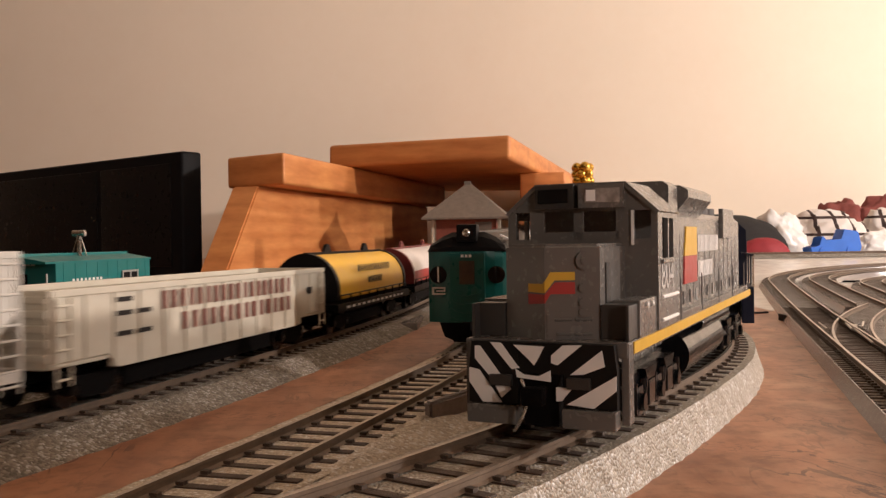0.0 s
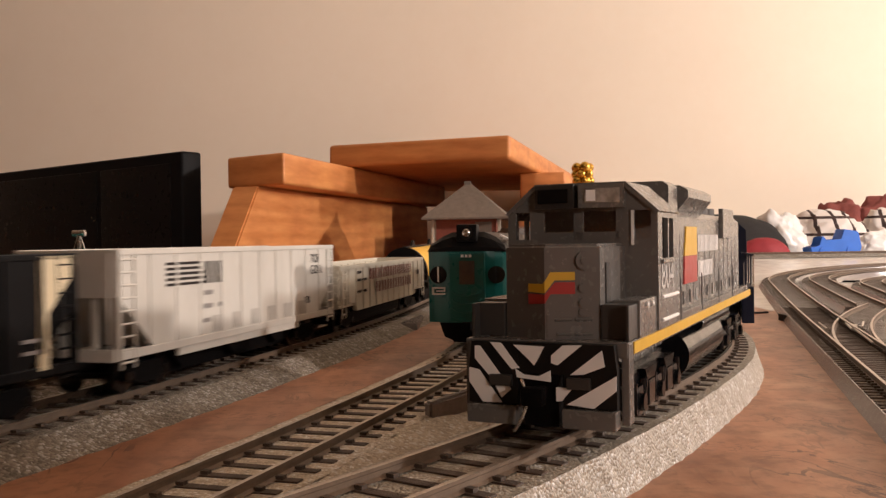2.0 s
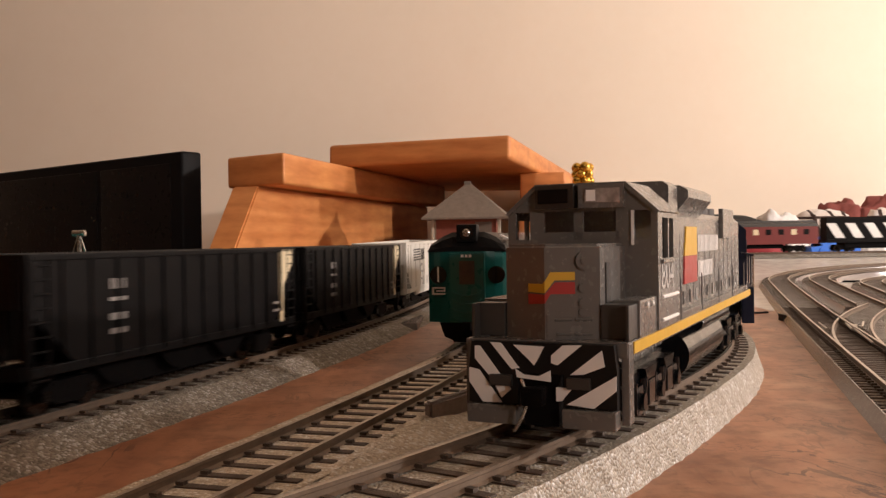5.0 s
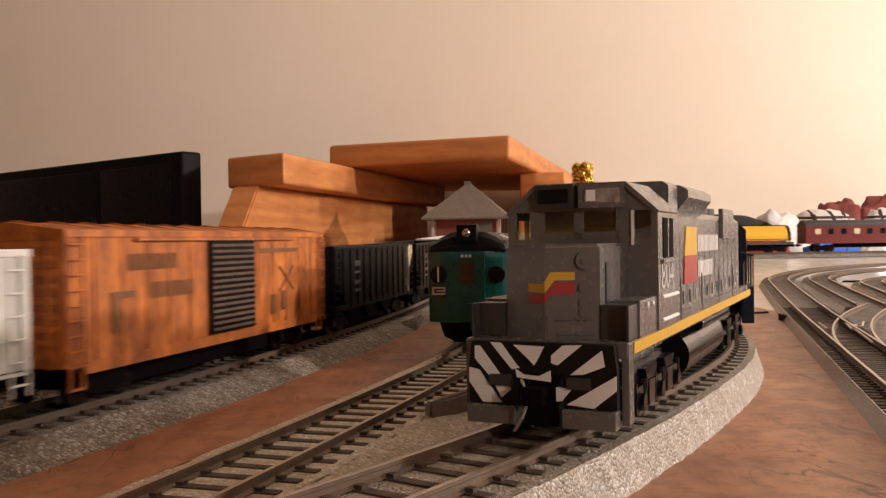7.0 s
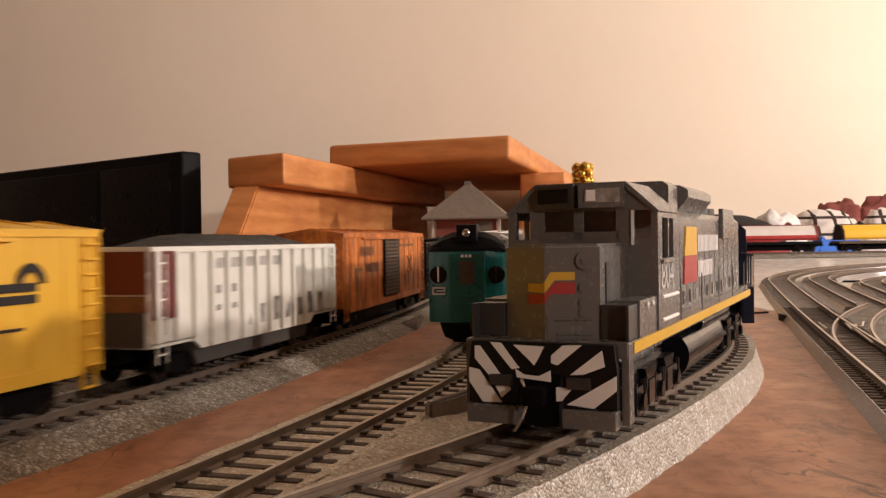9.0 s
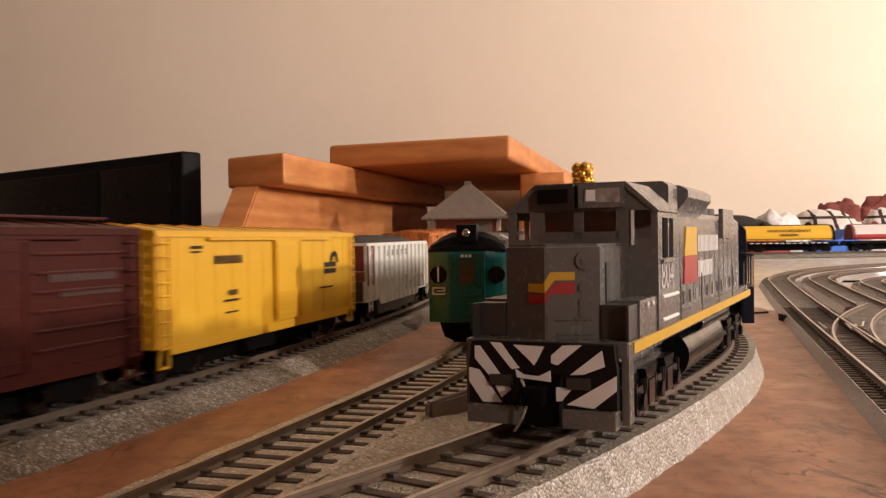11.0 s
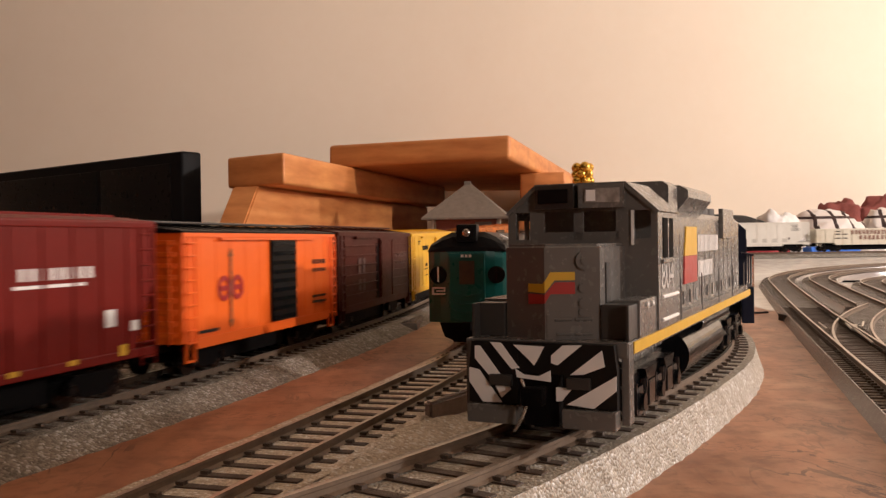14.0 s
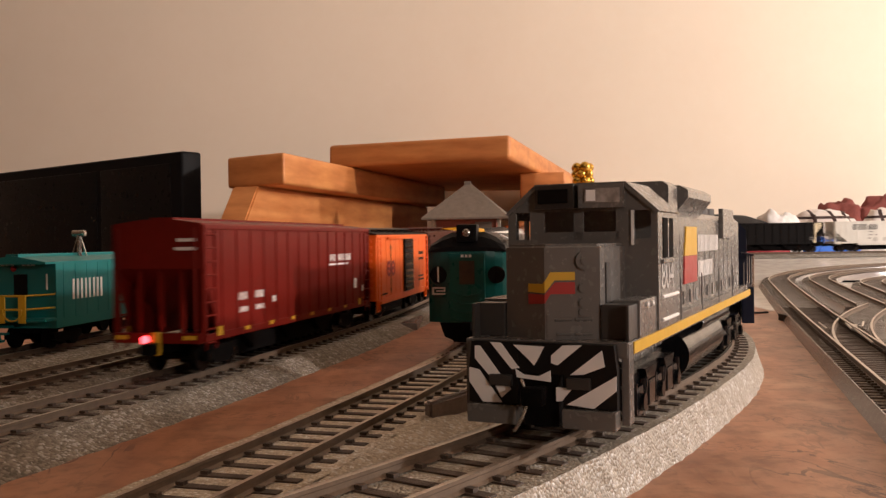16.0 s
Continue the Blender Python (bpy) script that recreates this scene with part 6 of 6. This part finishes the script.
def orange_boxcar():
    L = 140
    black = paint("black_door_paint", (0.007, 0.006, 0.006), 0.45, scale=80, gloss=0.1)
    c = boxcar("boxcar", "bright orange boxcar with a black door", L, P_ORANGE, P_BLACKCAR, black, H=50.0, door=(-2, 22), ribs=12, rib=0.12, door_kind="slats", slats=9, slat_mat=P_GLOSSBLACK, walk_mat=P_DGREY)
    red = paint("dark_red_emblem", (0.40, 0.02, 0.02), 0.45, scale=80)
    rng = random.Random(17)
    for sx in (-1, 1):
        x = sx * 17.2
        lo, hi = sorted((x, x + sx * 0.12))
        bm = bmesh.new()
        for yc in (-41.2, -30.8):
            for i in range(16):
                u, v = math.tau * i / 16, math.tau * (i + 1) / 16
                prism(bm, [(yc + r * math.cos(q), 29.6 + r * math.sin(q)) for r, q in ((4.6, u), (4.6, v), (2.9, v), (2.9, u))], lo, hi, "x")
            box(bm, lo, hi, yc - 2.2, yc + 2.2, 28.7, 30.5)
        part("emblem", bm, red, c, "dark red twin rings")
        bm = bmesh.new()
        box(bm, lo, hi, -36.6, -35.4, 17.5, 41.5)
        for z, k in ((44.0, 1), (15.0, -1)):
            prism(bm, [(-36, z), (-37.8, z - k * 3), (-34.2, z - k * 3)], lo, hi, "x")
        part("emblem", bm, P_RUSTMARK, c, "upright arrow bar")
        mark(c, P_DARKLET, glyphs(rng, 42, 58, 36, 38, 5) + glyphs(rng, 42, 58, 32.5, 34, 5) + [(42, 58, 21, 22), (42, 58, 18.5, 19.5), (-60, -46, 15, 16)], x)
    return c


def red_hopper():
    L = 182
    c = hopper("covered_hopper_car", "mineral red ribbed covered hopper with white lettering", L, P_RED, P_RED, H=52.2, slope=34, band=15, ribs=15, covered=True, rib=0.9, side_slope=11.0)
    bm = bmesh.new()
    prism(bm, [(-17.2, 51.7), (17.2, 51.7), (16.8, 52.8), (6, 54.2), (-6, 54.2), (-16.8, 52.8)], -91.5, 91.5, "y")
    box(bm, -4.5, 4.5, -88, 88, 54, 55.0)
    part("roof", bm, P_RED, c)
    rng = random.Random(19)
    for sx in (-1, 1):
        x = sx * 17.1
        mark(c, P_LETTER, glyphs(rng, 32, 62, 36.6, 39.8, 4) + [(31, 58, 34.6, 35.5)], x)
        mark(c, P_LETTER, glyphs(rng, -66, -57, 24.6, 27.4, 3) + glyphs(rng, -50, -41, 24.6, 27.4, 3) + glyphs(rng, -66, -57, 20, 22, 4) + glyphs(rng, -50, -41, 20, 22, 4) + [(-34, -31, 22, 24.4)], x)
        mark(c, P_LINEYEL, [(-82 + 22.0 * i, -78.4 + 22.0 * i, 13.2, 16.4 if i in (0, 7) else 14.6) for i in range(8)], sx * 17.6, "reflector", "yellow reflector plate")
        mark(c, P_LETTER, [(66, 71, 22, 27), (78, 82, 20, 23)], x)
    part("tail_unit", bx(-0.8, 2.2, -95.0, -93, 7.5, 15.5, bevel=0.6), P_LINEYEL, c, "small yellow tail unit")
    for x0 in (-16.0, 10.0):
        part("reflector", bx(x0, x0 + 5, -92.6, -92, 12.8, 14.2), P_LINEYEL, c, "yellow reflector plate")
    for sx in (-1, 1):
        mark(c, P_LETTER, [(-84 + 10.1 * i, -78 + 10.1 * i, 30.2, 30.6) for i in range(17)], sx * 17.0, "seam_mark")
    bm = bmesh.new()
    ball(bm, (-2.6, -95.6, 13), 1.5)
    part("tail_lamp", bm, glow("red_tail_light", (1.0, 0.05, 0.06), 8.0), c, "glowing red tail lamp")
    mark_bm = bmesh.new()
    box(mark_bm, 8, 15, -92.1, -91.6, 46.5, 47.6)
    box(mark_bm, 7, 15, -92.1, -91.6, 43.5, 44.6)
    part("lettering", mark_bm, P_LETTER, c)
    return c


def passenger_car():
    L = 228
    c = thing("passenger_car", "maroon heavyweight passenger car with a dark roof", "passenger car", group="freight train")
    bm = bmesh.new()
    box(bm, -17, 17, -L / 2, L / 2, 12, 38, 0.5)
    box(bm, -17.4, 17.4, -L / 2, L / 2, 22, 23)
    part("body", bm, P_MAROON, c)
    bm = bmesh.new()
    prism(bm, [(-17.5, 38), (17.5, 38), (16, 42), (9, 44), (8, 47), (-8, 47), (-9, 44), (-16, 42)], -L / 2, L / 2, "y")
    part("roof", bm, P_DGREY, c)
    for sx in (-1, 1):
        for i in range(11):
            y = -L / 2 + 18 + (L - 36) * i / 10
            bm = bmesh.new()
            box(bm, sx * 17.15 - 0.3, sx * 17.15 + 0.3, y - 4, y + 4, 26, 34, 0.2)
            part("window", bm, M_SCREEN if i % 3 else P_BUFF, c)
    bm = bmesh.new()
    box(bm, -10, 10, -L / 2 + 50, L / 2 - 50, 6, 12)
    part("underframe", bm, M_UNDER, c)
    trucks(c, L - 60)
    couplers(c, L)
    return c


def zebra_engine():
    L = 178
    c = thing("diesel_engine", "black diesel engine with white slanted stripes and red cab", "locomotive", group="freight train")
    bm = bmesh.new()
    box(bm, -17, 17, -L / 2, L / 2, 13, 18, 0.5)
    part("frame", bm, P_BLACKCAR, c)
    bm = bmesh.new()
    prism(bm, [(-13, 18), (13, 18), (13, 47), (10, 51), (-10, 51), (-13, 47)], -L / 2 + 2, L / 2 - 44, "y")
    part("long_hood", bm, P_BLACKCAR, c)
    for sx in (-1, 1):
        bm = bmesh.new()
        for i in range(5):
            y = -L / 2 + 1 + i * 28
            prism(bm, [(y, 42), (y + 14, 42), (y + 28, 20), (y + 14, 20)], min(sx * 13.05, sx * 13.3), max(sx * 13.05, sx * 13.3), "x")
        part("slanted_stripes", bm, P_LETTER, c, "white slanted stripes")
    bm = bmesh.new()
    prism(bm, [(-17, 18), (17, 18), (17, 46), (11, 51), (-11, 51), (-17, 46)], L / 2 - 44, L / 2 - 22, "y")
    box(bm, -12.5, 12.5, L / 2 - 22, L / 2 - 2, 18, 43, 1.5)
    part("cab", bm, P_TOYRED, c, "red cab")
    for sx in (-1, 1):
        bm = bmesh.new()
        box(bm, sx * 17.1 - 0.3, sx * 17.1 + 0.3, L / 2 - 40, L / 2 - 26, 34, 43, 0.3)
        part("window", bm, M_SCREEN, c)
    bm = bmesh.new()
    box(bm, -14, 14, -62, 62, 4.5, 13, 1.5)
    part("fuel_tank", bm, M_UNDER, c)
    trucks(c, L - 60)
    couplers(c, L)
    return c


RW_WHITE = paint("white_hood_paint", (0.72, 0.66, 0.62), 0.4, scale=40)
join_train(zebra_engine(), 977, 1155, 60)
join_train(passenger_car(), 736, 964, 60)
join_train(coil_car("coil_car", "yellow hooded coil car with black ends", 142, P_YELLOW, P_BLACKCAR, P_SOOT), 576, 718, 44)
join_train(coil_car("coil_car", "white hooded coil car with red lower band", 168, RW_WHITE, P_MAROON, P_BLACKCAR, band_mat=P_LINERED), 382, 550, 44)
yb = coil_car("coil_car", "yellow hooded coil car with black ends and lettering", 144, P_YELLOW, P_BLACKCAR, P_BLACKCAR)
rngc = random.Random(21)
for sx in (-1, 1):
    mark(yb, P_DARKLET, glyphs(rngc, -32, 32, 30, 33.5, 9), sx * 15.9)
    mark(yb, P_DARKLET, glyphs(rngc, -14, 14, 23.5, 27, 5), sx * 16.35)
    mark(yb, P_LETTER, [(-58 + 9 * i, -53 + 9 * i, 12.8, 14.0) for i in range(13)], sx * 18.2, "sill_mark")
bm = bmesh.new()
box(bm, -11, 8, -68.4, -68.05, 31, 32)
box(bm, -6, 4, -68.4, -68.05, 28.6, 29.6)
part("lettering", bm, P_LETTER, yb)
join_train(yb, 220, 364, 44)
join_train(cream_gondola(), 16, 204)
join_train(white_hopper(), -166, 6, 46)
join_train(black_hopper(), -345, -183, 46)
join_train(black_hopper(), -518, -356, 46)
join_train(rusty_boxcar(), -714, -532)
join_train(coal_gondola(), -883, -726)
join_train(yellow_boxcar(), -1092, -908)
join_train(brown_boxcar(), -1246, -1099)
join_train(orange_boxcar(), -1391, -1251)
join_train(red_hopper(), -1588, -1406, 46)


def motions():
    times = [i * 0.5 for i in range(33)]
    for car, mid, gap in TRAIN:
        walk(car, [(t, car_pose(mid + SPEED * t, gap)) for t in times])


motions()
